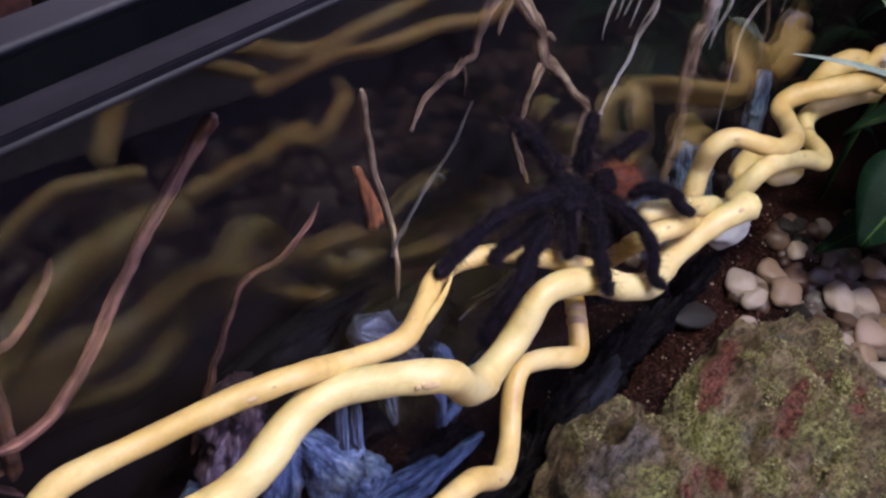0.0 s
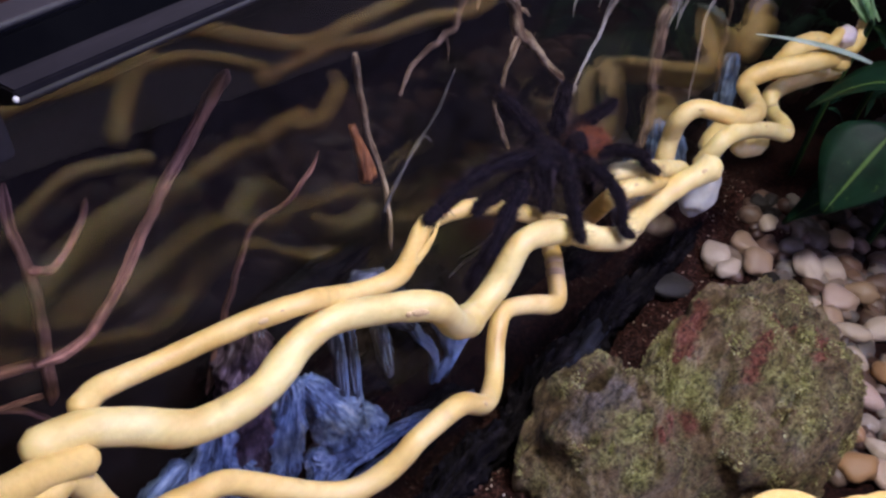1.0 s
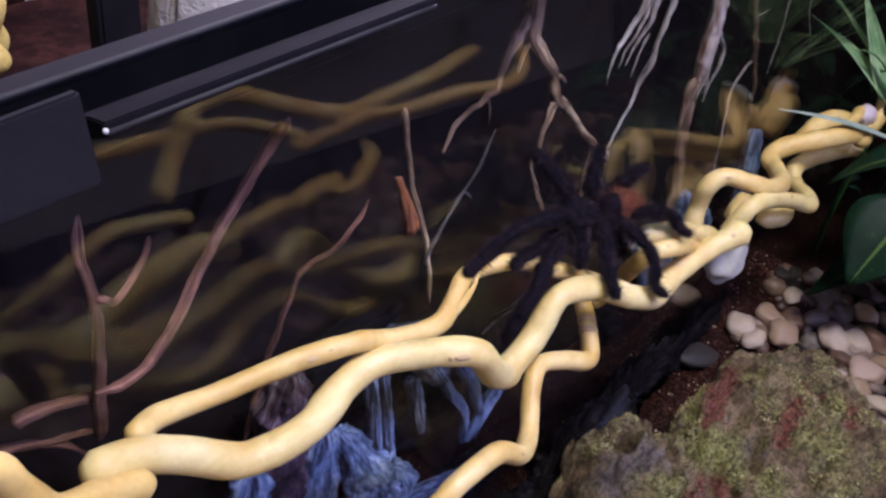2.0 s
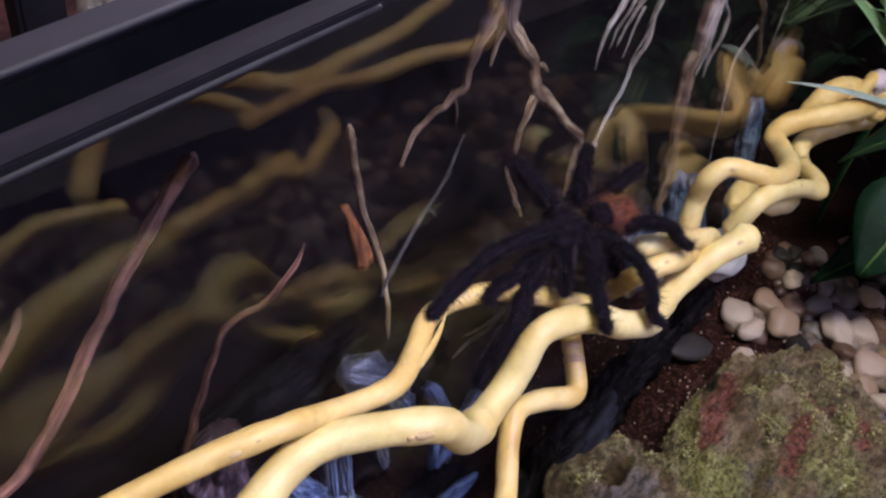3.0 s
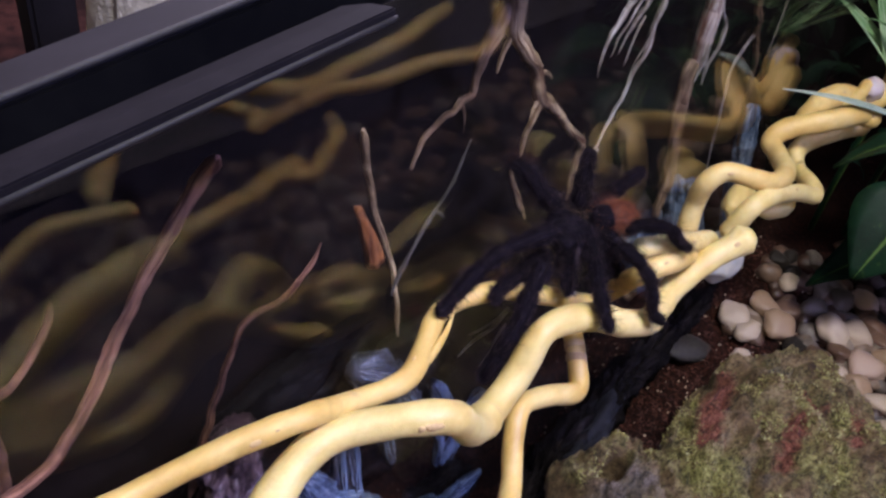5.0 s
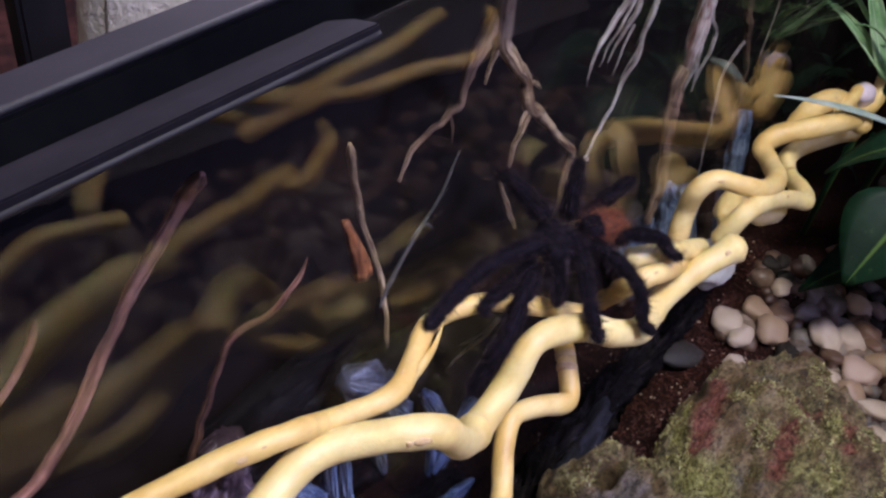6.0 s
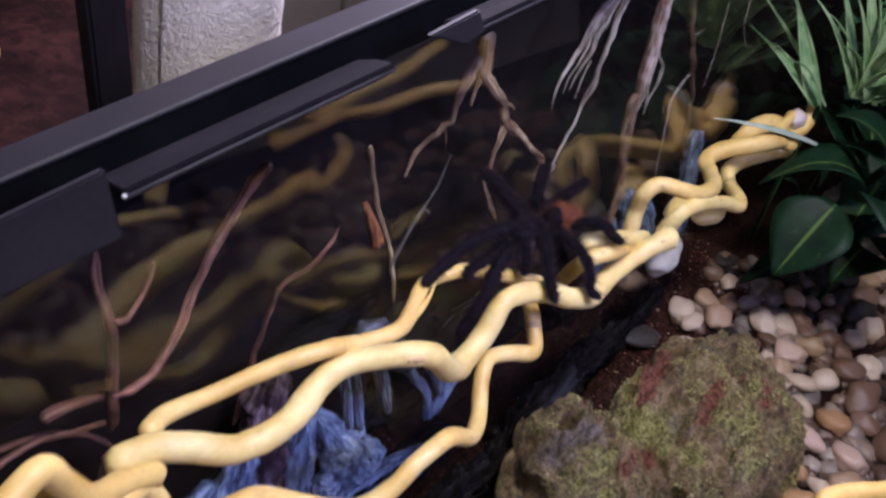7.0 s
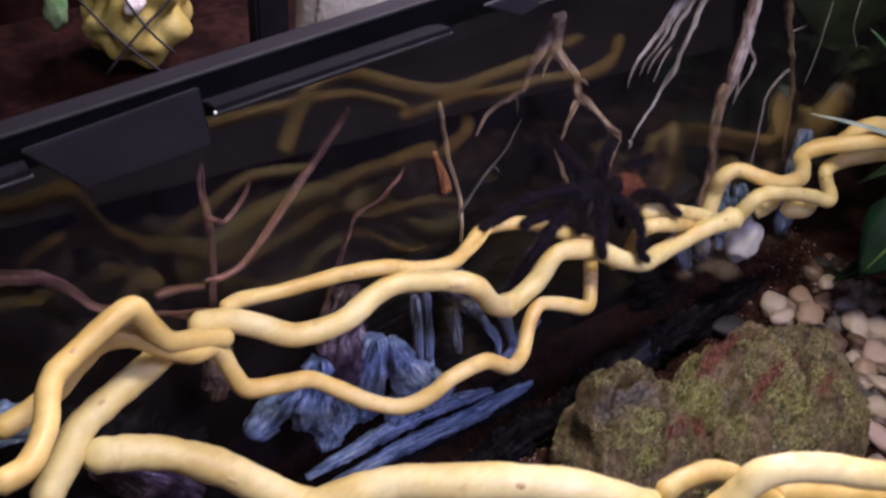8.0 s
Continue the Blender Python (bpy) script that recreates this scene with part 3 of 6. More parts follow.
# ---- terrarium shell ----
def shell():
    pane = finish("glass_pane", box(bmesh.new(), -0.85, 0.48, 0.0, 0.0026, -0.10, 0.316, SIDE), GLASS, None, smooth=False)
    pane.visible_shadow = False
    tagged(pane, "clear glass side pane of the terrarium mirroring the vines", "glass pane", kind="structure")
    back = finish("backing_panel", box(bmesh.new(), -0.85, 0.48, 0.062, 0.066, -0.10, 0.302, SIDE), BACKING, None, smooth=False)
    tagged(back, "dark brown panel behind the glass and the twigs", "panel", kind="structure")
    rim = empty("terrarium_rim", SIDE @ Vector((-0.3, 0, 0.30)))
    rim.matrix_world = Matrix.Translation(SIDE @ Vector((-0.3, 0.02, 0.30)))
    inv = rim.matrix_world.inverted()
    tagged(rim, "black plastic top rim of the terrarium with stepped ledge", "terrarium rim")

    def prism(name, u0, u1, profile, label="", bevel=0.0009, material=PLASTIC):
        bm = bmesh.new()
        ends = [[bm.verts.new(SIDE @ Vector((u, w, v))) for w, v in profile] for u in (u0, u1)]
        for ring in ends:
            bm.faces.new(ring)
        for k in range(len(profile)):
            j = (k + 1) % len(profile)
            bm.faces.new((ends[0][k], ends[0][j], ends[1][j], ends[1][k]))
        bmesh.ops.recalc_face_normals(bm, faces=bm.faces)
        bmesh.ops.bevel(bm, geom=list(bm.edges), offset=bevel, segments=2, affect="EDGES")
        ob = finish(name, bm, material, None, label, smooth=False)
        ob.data.transform(inv)
        ob.parent = rim
        return ob

    prism("top_band", -0.85, 0.48, [(0.058, 0.3140), (0.018, 0.3255), (0.018, 0.298), (0.058, 0.290)], bevel=0.0014)
    # black strip added so that the lit groove wall stays dark
    prism("groove_strip", -0.85, 0.48, [(0.0178, 0.3238), (0.0165, 0.3238), (0.0105, 0.303), (0.0105, 0.298), (0.0178, 0.298)], "matte black strip added to darken the groove", material=GROOVE_BLACK)
    for u0, u1 in ((-0.85, -0.4935), (-0.4165, -0.2935), (-0.2415, 0.48)):
        prism("ledge", u0, u1, [(0.0100, 0.3165), (-0.0036, 0.3216), (-0.0140, 0.3236), (-0.0140, 0.3190), (0.0100, 0.309)], bevel=0.0006, material=DARK_PLASTIC)
    # thin paler beads added along the rim where the lamp's edge highlight runs
    def bead(u0, u1, w, v, r):
        ob = finish("edge_bead", tube(bmesh.new(), [SIDE @ Vector((u0, w, v)), SIDE @ Vector(((u0 + u1) / 2, w, v)), SIDE @ Vector((u1, w, v))], r, 10, 0.05), EDGE_GLINT, None)
        ob.data.transform(inv)
        ob.parent = rim

    bead(-0.85, 0.48, 0.0182, 0.3250, 0.0012)
    for u0, u1 in ((-0.85, -0.4935), (-0.4160, -0.2940), (-0.2410, 0.48)):
        bead(u0, u1, -0.0138, 0.3204, 0.0010)
    pin = finish("pin", blob(bmesh.new(), SIDE @ Vector((-0.4165, -0.0140, 0.3212)), (0.0009, 0.0009, 0.0009), level=2, rough=0), METAL, None, "small bright metal pin")
    pin.data.transform(inv)
    pin.parent = rim

    def plate(outline, label):
        bm = bmesh.new()
        lower = [bm.verts.new(SIDE @ Vector((u, -0.018, v))) for u, v in outline]
        upper = [bm.verts.new(SIDE @ Vector((u, -0.0145, v))) for u, v in outline]
        bm.faces.new(lower)
        bm.faces.new(upper)
        for k in range(4):
            bm.faces.new((lower[(k + 1) % 4], lower[k], upper[k], upper[(k + 1) % 4]))
        bmesh.ops.recalc_face_normals(bm, faces=bm.faces)
        bmesh.ops.bevel(bm, geom=list(bm.edges), offset=0.0008, segments=2, affect="EDGES")
        ob = finish("hinge_plate", bm, PLASTIC, None, label, smooth=False)
        ob.data.transform(inv)
        ob.parent = rim

    plate([(-0.494, 0.3337), (-0.4214, 0.3358), (-0.4225, 0.309), (-0.477, 0.3093)], "flat dark grey hinge plate")
    plate([(-0.2766, 0.3304), (-0.246, 0.332), (-0.242, 0.321), (-0.2544, 0.3187)], "small black hinge plate")
    for name, bounds, label in (("wall_front", (-0.85, 0.48, -0.42, -0.415, -0.10, 0.02), "low dark front edge of the terrarium"), ("wall_end", (0.44, 0.446, -0.42, 0.12, -0.10, 0.34), "dark far end wall of the terrarium")):
        tagged(finish(name, box(bmesh.new(), *bounds), BACKING, None, smooth=False), label, "wall", kind="structure")


shell()

# ---- vines ----
VINES = [
    ("thick cream-yellow bendable vine carrying the tarantula", 0.0061, [(-0.4634, 0.109, 0.1855), (-0.45, 0.1078, 0.1812), (-0.4379, 0.1032, 0.1744), (-0.4264, 0.0969, 0.1667), (-0.4172, 0.0936, 0.163), (-0.4039, 0.0909, 0.1621), (-0.3893, 0.0921, 0.1603), (-0.3728, 0.0953, 0.1625), (-0.3592, 0.0941, 0.1652), (-0.3462, 0.0865, 0.1666), (-0.3344, 0.0769, 0.1682), (-0.3232, 0.0701, 0.1637), (-0.3076, 0.0683, 0.1411), (-0.2891, 0.0716, 0.1273), (-0.2698, 0.0728, 0.1314), (-0.2546, 0.0737, 0.1471), (-0.2401, 0.0698, 0.1476), (-0.2274, 0.0629, 0.1448), (-0.2148, 0.0535, 0.1385), (-0.1985, 0.0472, 0.1324), (-0.1806, 0.0494, 0.1283), (-0.1609, 0.0493, 0.1281), (-0.1414, 0.0441, 0.135), (-0.1242, 0.037, 0.1421)]),
    ("cream-yellow vine with split end beside the glass", 0.0041, [(-0.4459, 0.1155, 0.1802), (-0.4344, 0.1204, 0.1747), (-0.4133, 0.1183, 0.1702), (-0.3853, 0.1089, 0.174), (-0.3628, 0.1002, 0.1748), (-0.3411, 0.0977, 0.1639), (-0.3206, 0.093, 0.1609), (-0.3044, 0.0977, 0.1617), (-0.2912, 0.1032, 0.1616), (-0.2759, 0.1047, 0.1573), (-0.2587, 0.0981, 0.1563), (-0.2411, 0.0904, 0.1481), (-0.2237, 0.0813, 0.1387), (-0.2093, 0.0742, 0.1306)]),
    ("slender cream-yellow vine drooping over the blue-grey driftwood", 0.0047, [(-0.2098, 0.078, 0.115), (-0.2208, 0.0659, 0.1107), (-0.2323, 0.0562, 0.1038), (-0.2508, 0.0623, 0.1118), (-0.268, 0.0659, 0.1183), (-0.2809, 0.0605, 0.113), (-0.2934, 0.0505, 0.1054), (-0.3114, 0.044, 0.1127), (-0.3289, 0.0471, 0.1269), (-0.3512, 0.0494, 0.1267), (-0.3645, 0.0512, 0.1187), (-0.3793, 0.0564, 0.114), (-0.3946, 0.0667, 0.1196), (-0.4065, 0.0758, 0.1285), (-0.4186, 0.0839, 0.1375), (-0.4336, 0.0864, 0.1424), (-0.4504, 0.0897, 0.1478), (-0.4552, 0.0934, 0.1578), (-0.4576, 0.0983, 0.1696), (-0.4616, 0.1001, 0.1789)]),
    ("cream-yellow vine arching and twisting away over the soil", 0.0054, [(-0.0934, 0.0689, 0.1024), (-0.0877, 0.0727, 0.1193), (-0.0884, 0.0718, 0.1357), (-0.0819, 0.0656, 0.1437), (-0.0725, 0.0522, 0.1419), (-0.0545, 0.0448, 0.1349), (-0.0251, 0.0455, 0.1253), (0.0031, 0.0572, 0.1159), (0.0154, 0.0663, 0.115), (0.029, 0.0634, 0.1199), (0.0386, 0.0504, 0.1279), (0.0534, 0.0388, 0.1324), (0.0701, 0.0307, 0.1319), (0.0705, 0.0249, 0.1293)]),
    ("cream-yellow vine with an elbow twisted round its neighbour", 0.0053, [(-0.0908, 0.0492, 0.1165), (-0.0829, 0.0453, 0.1338), (-0.0574, 0.041, 0.1297), (-0.019, 0.0333, 0.1141), (-0.0046, 0.0263, 0.1079), (0.0103, 0.0326, 0.1043), (0.0333, 0.046, 0.0958), (0.0365, 0.0517, 0.1021), (0.0526, 0.0522, 0.102), (0.0665, 0.0454, 0.107), (0.083, 0.037, 0.1095), (0.0911, 0.0284, 0.1126)]),
    ("short cream vine stub under the tarantula", 0.0049, [(-0.1807, 0.0685, 0.1506), (-0.1597, 0.0569, 0.1485), (-0.1212, 0.0521, 0.1288)]),
    ("cream-yellow vine strand running under the tarantula", 0.0047, [(-0.1697, 0.0848, 0.0823), (-0.1616, 0.0816, 0.0895), (-0.1877, 0.0612, 0.1449), (-0.1629, 0.0532, 0.1426), (-0.1265, 0.0561, 0.1232)]),
    ("cream-yellow vine end among the leaves", 0.0078, [(0.0684, 0.0603, 0.1094), (0.0822, 0.0595, 0.115), (0.0955, 0.0556, 0.1192), (0.1106, 0.0495, 0.1173), (0.1195, 0.0419, 0.1113)]),
    ("cream-yellow vine running on behind the leaves", 0.0046, [(0.0834, 0.0436, 0.1132), (0.105, 0.0427, 0.120), (0.122, 0.0415, 0.126)]),
    ("looped cream-yellow vine rising to a bent top", 0.0049, [(-0.5617, 0.057, 0.2157), (-0.5516, 0.0595, 0.2138), (-0.5414, 0.0691, 0.2164), (-0.5353, 0.0805, 0.2196), (-0.529, 0.0884, 0.2202), (-0.515, 0.0956, 0.2203), (-0.5014, 0.0992, 0.2234), (-0.4925, 0.1003, 0.2237), (-0.4885, 0.0994, 0.2131), (-0.4814, 0.0974, 0.1973), (-0.4676, 0.1006, 0.1866), (-0.4543, 0.1002, 0.1788)]),
    ("cream-yellow vine strand behind the loop", 0.0049, [(-0.5537, 0.1048, 0.1829), (-0.5418, 0.1056, 0.184), (-0.5287, 0.1067, 0.1885), (-0.5166, 0.1093, 0.196), (-0.5057, 0.1093, 0.2018), (-0.4933, 0.1036, 0.2021), (-0.4839, 0.0987, 0.1937), (-0.4723, 0.0975, 0.1829), (-0.46, 0.1006, 0.1773)]),
    ("thick cream vine sloping down from the knot", 0.0069, [(-0.4811, 0.1093, 0.1768), (-0.4965, 0.107, 0.1716), (-0.5143, 0.1034, 0.1684), (-0.5266, 0.0986, 0.1672), (-0.5357, 0.089, 0.1656), (-0.55, 0.0765, 0.1648)]),
    ("thick cream-yellow vine curving along the front", 0.0081, [(-0.5256, 0.0855, 0.1618), (-0.519, 0.0846, 0.1589), (-0.5042, 0.0788, 0.1541), (-0.4922, 0.0716, 0.1486), (-0.4793, 0.06, 0.1412), (-0.4707, 0.0501, 0.1347), (-0.4601, 0.038, 0.1281), (-0.4436, 0.0247, 0.1178)]),
    ("thick pale vine crossing before the mossy stone", 0.0094, [(-0.4694, 0.0277, 0.1278), (-0.4519, 0.0266, 0.1248), (-0.4359, 0.0221, 0.1279), (-0.4162, 0.0132, 0.1313), (-0.3948, -0.003, 0.1337), (-0.372, -0.0184, 0.1333), (-0.3484, -0.0349, 0.129), (-0.3304, -0.0504, 0.1234), (-0.3135, -0.0648, 0.115)]),
    ("thick cream vine arching over the gravel", 0.0066, [(-0.3381, -0.0856, 0.15), (-0.3249, -0.0932, 0.167), (-0.3157, -0.096, 0.178), (-0.3085, -0.0976, 0.187), (-0.2988, -0.1042, 0.193), (-0.2836, -0.1145, 0.192), (-0.2607, -0.1309, 0.186), (-0.1626, -0.168, 0.14), (-0.0853, -0.2072, 0.13), (-0.0263, -0.2244, 0.13), (0.0171, -0.2474, 0.13), (0.07, -0.28, 0.125)]),
    ("cream-yellow vine strand under the arched one", 0.0057, [(-0.3044, -0.064, 0.1217), (-0.288, -0.0667, 0.1228), (-0.2675, -0.0771, 0.121), (-0.2388, -0.1173, 0.10), (-0.2122, -0.1265, 0.10), (-0.1929, -0.1145, 0.10), (-0.1574, -0.1437, 0.10), (-0.1367, -0.1669, 0.10), (-0.115, -0.21, 0.09)]),
    ("cream vine strand winding away over the near gravel", 0.0058, [(-0.205, -0.165, 0.125), (-0.145, -0.163, 0.133), (-0.115, -0.146, 0.134), (-0.06, -0.148, 0.134), (-0.02, -0.138, 0.132), (0.03, -0.165, 0.13), (0.09, -0.23, 0.13)]),
    ("thick cream vine piece lying low by the front edge", 0.0052, [(-0.30, -0.163, 0.10), (-0.326, -0.174, 0.10), (-0.354, -0.179, 0.10), (-0.40, -0.175, 0.08), (-0.46, -0.20, 0.04), (-0.50, -0.22, -0.012)]),
    ("cream vine strand joining the thick one near the front edge", 0.0060, [(-0.40, -0.262, 0.12), (-0.357, -0.253, 0.133), (-0.293, -0.248, 0.135), (-0.228, -0.235, 0.135), (-0.195, -0.175, 0.13)]),
]


def vine(label, r, points, swell=()):
    """swell: a place on the vine, the share by which it thickens there, and over what length."""
    pale = label.startswith("thick") or "elbow" in label or "stub" in label
    bm = bmesh.new()
    seed = points[0][0] * 50
    line, at = curve(points, 0.002)
    marks = []
    for place, share, length in swell:
        k = min(range(len(line)), key=lambda i: (line[i] - Vector(place)).length)
        marks.append((at[k], share, length))

    def radius(u):
        f = 1 + 0.09 * noise.noise((u * 9, seed, 0)) + 0.06 * noise.noise((u * 31, seed, 5))
        for c, share, length in marks:
            f += share * math.exp(-(((u - c) / length) ** 2))
        return r * f

    tube(bm, points, radius, 18, 0.002, 0.06, 120)
    ob = finish("vine", bm, PALE_VINE if pale else VINE)
    tagged(ob, label, "vine", "artificial vines")
    return ob


# a short plain brown ring laid round the vine
def band(owner, points, r):
    finish("band", tube(bmesh.new(), points, r, 16, 0.002, 0.08, 150), BROWN_MARK, owner, "dark brown ring round the vine")


SWELL = {"thick cream-yellow bendable": [((-0.2918, 0.08, 0.1319), 0.22, 0.012), ((-0.1826, 0.0524, 0.12), 0.10, 0.01), ((-0.083, 0.0475, 0.1104), 0.25, 0.012)],
         "cream-yellow vine arching": [((0.0534, 0.0388, 0.1324), 0.30, 0.30)], "cream-yellow vine with an elbow": [((0.083, 0.037, 0.1095), 0.22, 0.25)]}
vines = [vine(*row, *[v for k, v in SWELL.items() if row[0].startswith(k)]) for row in VINES]
split = finish("vine_sliver", tube(bmesh.new(), [(-0.3092, 0.0925, 0.1622), (-0.2995, 0.0940, 0.1640), (-0.2925, 0.0962, 0.1650), (-0.2872, 0.0985, 0.1668)], lambda u: 0.0021 * (1.0 - 0.85 * u), 10, 0.001, 0.1, 200, 0.6), VINE)
tagged(split, "split pointed sliver at the broken end of a vine", "vine", "artificial vines")
vine("orange-brown dry vine tip among the leaves", 0.0050, [(0.1165, 0.0356, 0.1102), (0.1276, 0.0289, 0.1189), (0.1400, 0.0325, 0.1330)])
vine("thin cream-yellow vine under the arched front one", 0.0062, [(-0.2453, -0.0985, 0.1098), (-0.2187, -0.1178, 0.1068), (-0.1911, -0.1344, 0.1013)])


def vine_end(label, at, size, turn, seed, material=PALE_VINE):
    ob = finish("vine_stub", blob(bmesh.new(), (0, 0, 0), size, rough=0.18, freq=1.5, seed=seed, level=4), material)
    ob.matrix_world = pose(*at, *turn)
    tagged(ob, label, "vine", "artificial vines")


vine_end("pale cut lobe hanging under the vine elbow", (-0.0628, 0.0491, 0.079), (0.0105, 0.0125, 0.017), (10, 20, 30), 1.0, GREY_VINE)
vine_end("pale rounded vine end behind the elbow", (-0.0241, 0.0609, 0.0915), (0.016, 0.009, 0.009), (0, -15, 10), 4.0)
vine_end("pale rounded vine underside below the elbow", (-0.0064, 0.0426, 0.0906), (0.016, 0.009, 0.008), (0, 0, -20), 6.0)
vine_end("lilac-white pebble-like vine tip among leaves", (0.1245, 0.038, 0.1225), (0.0098, 0.008, 0.009), (0, 0, 0), 9.0, LILAC_VINE)

thin = VINES[2][2]
for k in (0.35, 0.75, 1.1):
    a, b = Vector(thin[int(k)]), Vector(thin[int(k) + 1])
    p = a.lerp(b, k - int(k))
    band(vines[2], [p - (b - a).normalized() * 0.0013, p, p + (b - a).normalized() * 0.0013], 0.00475)


def mark(n, centre, t, up, size):
    """A flat brown scar let into the skin of a vine, lying along it."""
    bm = blob(bmesh.new(), (0, 0, 0), size, (0, 0, 0), 0.4, 2.0, n + size[0] * 900, 2)
    m = Matrix((t, up.cross(t), up)).transposed().to_4x4()
    m.translation = centre
    bmesh.ops.transform(bm, matrix=m, verts=bm.verts)
    finish("scar", bm, BROWN_MARK, vines[n], "shallow brown scar in the latex")


def speck(n, share, turn=0.0):
    label, r, points = VINES[n]
    line = curve(points, 0.003)[0]
    k = max(1, min(len(line) - 2, int(share * len(line))))
    t = (line[k + 1] - line[k - 1]).normalized()
    up = Vector((-0.55, -0.2, 0.8))
    up = Matrix.Rotation(turn, 3, t) @ (up - t * t.dot(up)).normalized()
    mark(n, line[k] + up * r * 0.97, t, up, (r * 0.34, r * 0.16, r * 0.09))


def scar(n, place, size):
    label, r, points = VINES[n]
    line = curve(points, 0.001)[0]
    k = max(1, min(len(line) - 2, min(range(len(line)), key=lambda i: (line[i] - Vector(place)).length)))
    t = (line[k + 1] - line[k - 1]).normalized()
    up = Vector(place) - line[k]
    up = (up - t * t.dot(up)).normalized()
    mark(n, line[k] + up * r * 0.985, t, up, size)


for n, share, turn in ((1, 0.3, 0.3), (1, 0.55, -0.4), (2, 0.42, 0.2), (3, 0.2, 0.5), (3, 0.62, -0.2), (4, 0.3, 0.1), (5, 0.4, 0.3), (6, 0.6, 0.0), (7, 0.5, 0.2), (9, 0.4, 0.4), (10, 0.5, 0.2), (11, 0.45, -0.3), (12, 0.55, 0.2), (13, 0.6, 0.1), (14, 0.3, 0.2), (15, 0.5, 0.1)):
    speck(n, share, turn)
scar(0, (-0.3346, 0.0712, 0.1701), (0.0036, 0.0015, 0.0006))
scar(0, (-0.3386, 0.0722, 0.1705), (0.0014, 0.0012, 0.0006))
scar(1, (-0.3815, 0.1036, 0.1767), (0.0022, 0.0011, 0.0005))
scar(0, (-0.1340, 0.0360, 0.1470), (0.0030, 0.0013, 0.0006))

# ---- twigs behind the glass ----
TWIGS = [
    ("long reddish-brown bare stick leaning behind the glass", TWIG, 0.0019, 0.0028, [[(-0.4452, 0.1382, 0.1783), (-0.4259, 0.1393, 0.1763), (-0.4057, 0.1464, 0.1845), (-0.3871, 0.1602, 0.183), (-0.3611, 0.17, 0.1981), (-0.3492, 0.1653, 0.2215), (-0.3531, 0.1513, 0.2419)]]),
    ("forked reddish-brown twig standing behind the glass", TWIG, 0.0026, 0.0019, [[(-0.4354, 0.1596, 0.125), (-0.4321, 0.1586, 0.1647), (-0.4329, 0.1539, 0.1973), (-0.4306, 0.1632, 0.2117), (-0.4268, 0.1673, 0.2251)], [(-0.4365, 0.1433, 0.212), (-0.4218, 0.158, 0.1924), (-0.4092, 0.1624, 0.1987), (-0.4024, 0.1668, 0.2039)]]),
    ("short bent brown stick behind the glass", TWIG, 0.0021, 0.0008, [[(-0.3737, 0.1484, 0.0782), (-0.3631, 0.1502, 0.1106), (-0.3557, 0.1474, 0.1469), (-0.3511, 0.1422, 0.174), (-0.3438, 0.1355, 0.1837), (-0.3386, 0.1294, 0.1977), (-0.3304, 0.1297, 0.2084)]]),
    ("thin curved pale stem behind the glass", PALE, 0.0016, 0.0010, [[(-0.2981, 0.1437, 0.2301), (-0.2923, 0.1439, 0.2094), (-0.286, 0.1406, 0.1822), (-0.2804, 0.1331, 0.1559), (-0.2863, 0.1212, 0.1297)]]),
    ("low reddish twigs lying behind the forked one", TWIG, 0.0030, 0.0020, [[(-0.4622, 0.1672, 0.151), (-0.4478, 0.1655, 0.15), (-0.4299, 0.1624, 0.1428)], [(-0.4864, 0.1675, 0.1382), (-0.4674, 0.1659, 0.1401), (-0.4514, 0.1632, 0.1347), (-0.4354, 0.1607, 0.1298)], [(-0.4793, 0.1764, 0.1351), (-0.4612, 0.1737, 0.1307), (-0.4436, 0.1696, 0.1177), (-0.4332, 0.1657, 0.1016)]]),
    ("brown twig reaching in low beside the vine loop", TWIG, 0.0040, 0.0024, [[(-0.5348, 0.1822, 0.1925), (-0.5172, 0.1792, 0.1861), (-0.5041, 0.1764, 0.1778), (-0.4929, 0.1718, 0.1587), (-0.4791, 0.1679, 0.1449)]]),
    ("thick broken red-brown stick below the vine knot", BARK, 0.0086, 0.0060, [[(-0.4329, 0.1563, 0.1068), (-0.4407, 0.153, 0.095), (-0.4393, 0.1519, 0.078), (-0.4424, 0.1515, 0.0623)], [(-0.4415, 0.1524, 0.091), (-0.4489, 0.1523, 0.0749)]]),
    ("fine pale root hairs under the tarantula", FRAYED, 0.0014, 0.0005, [[(-0.2114, 0.108, 0.1004), (-0.2213, 0.1091, 0.0923), (-0.2292, 0.1125, 0.0872), (-0.2396, 0.1145, 0.08)], [(-0.2165, 0.1045, 0.0947), (-0.2269, 0.1043, 0.0861), (-0.2355, 0.1031, 0.079)], [(-0.2175, 0.1093, 0.0956), (-0.2262, 0.1137, 0.0901), (-0.2304, 0.1163, 0.0877)]]),
]


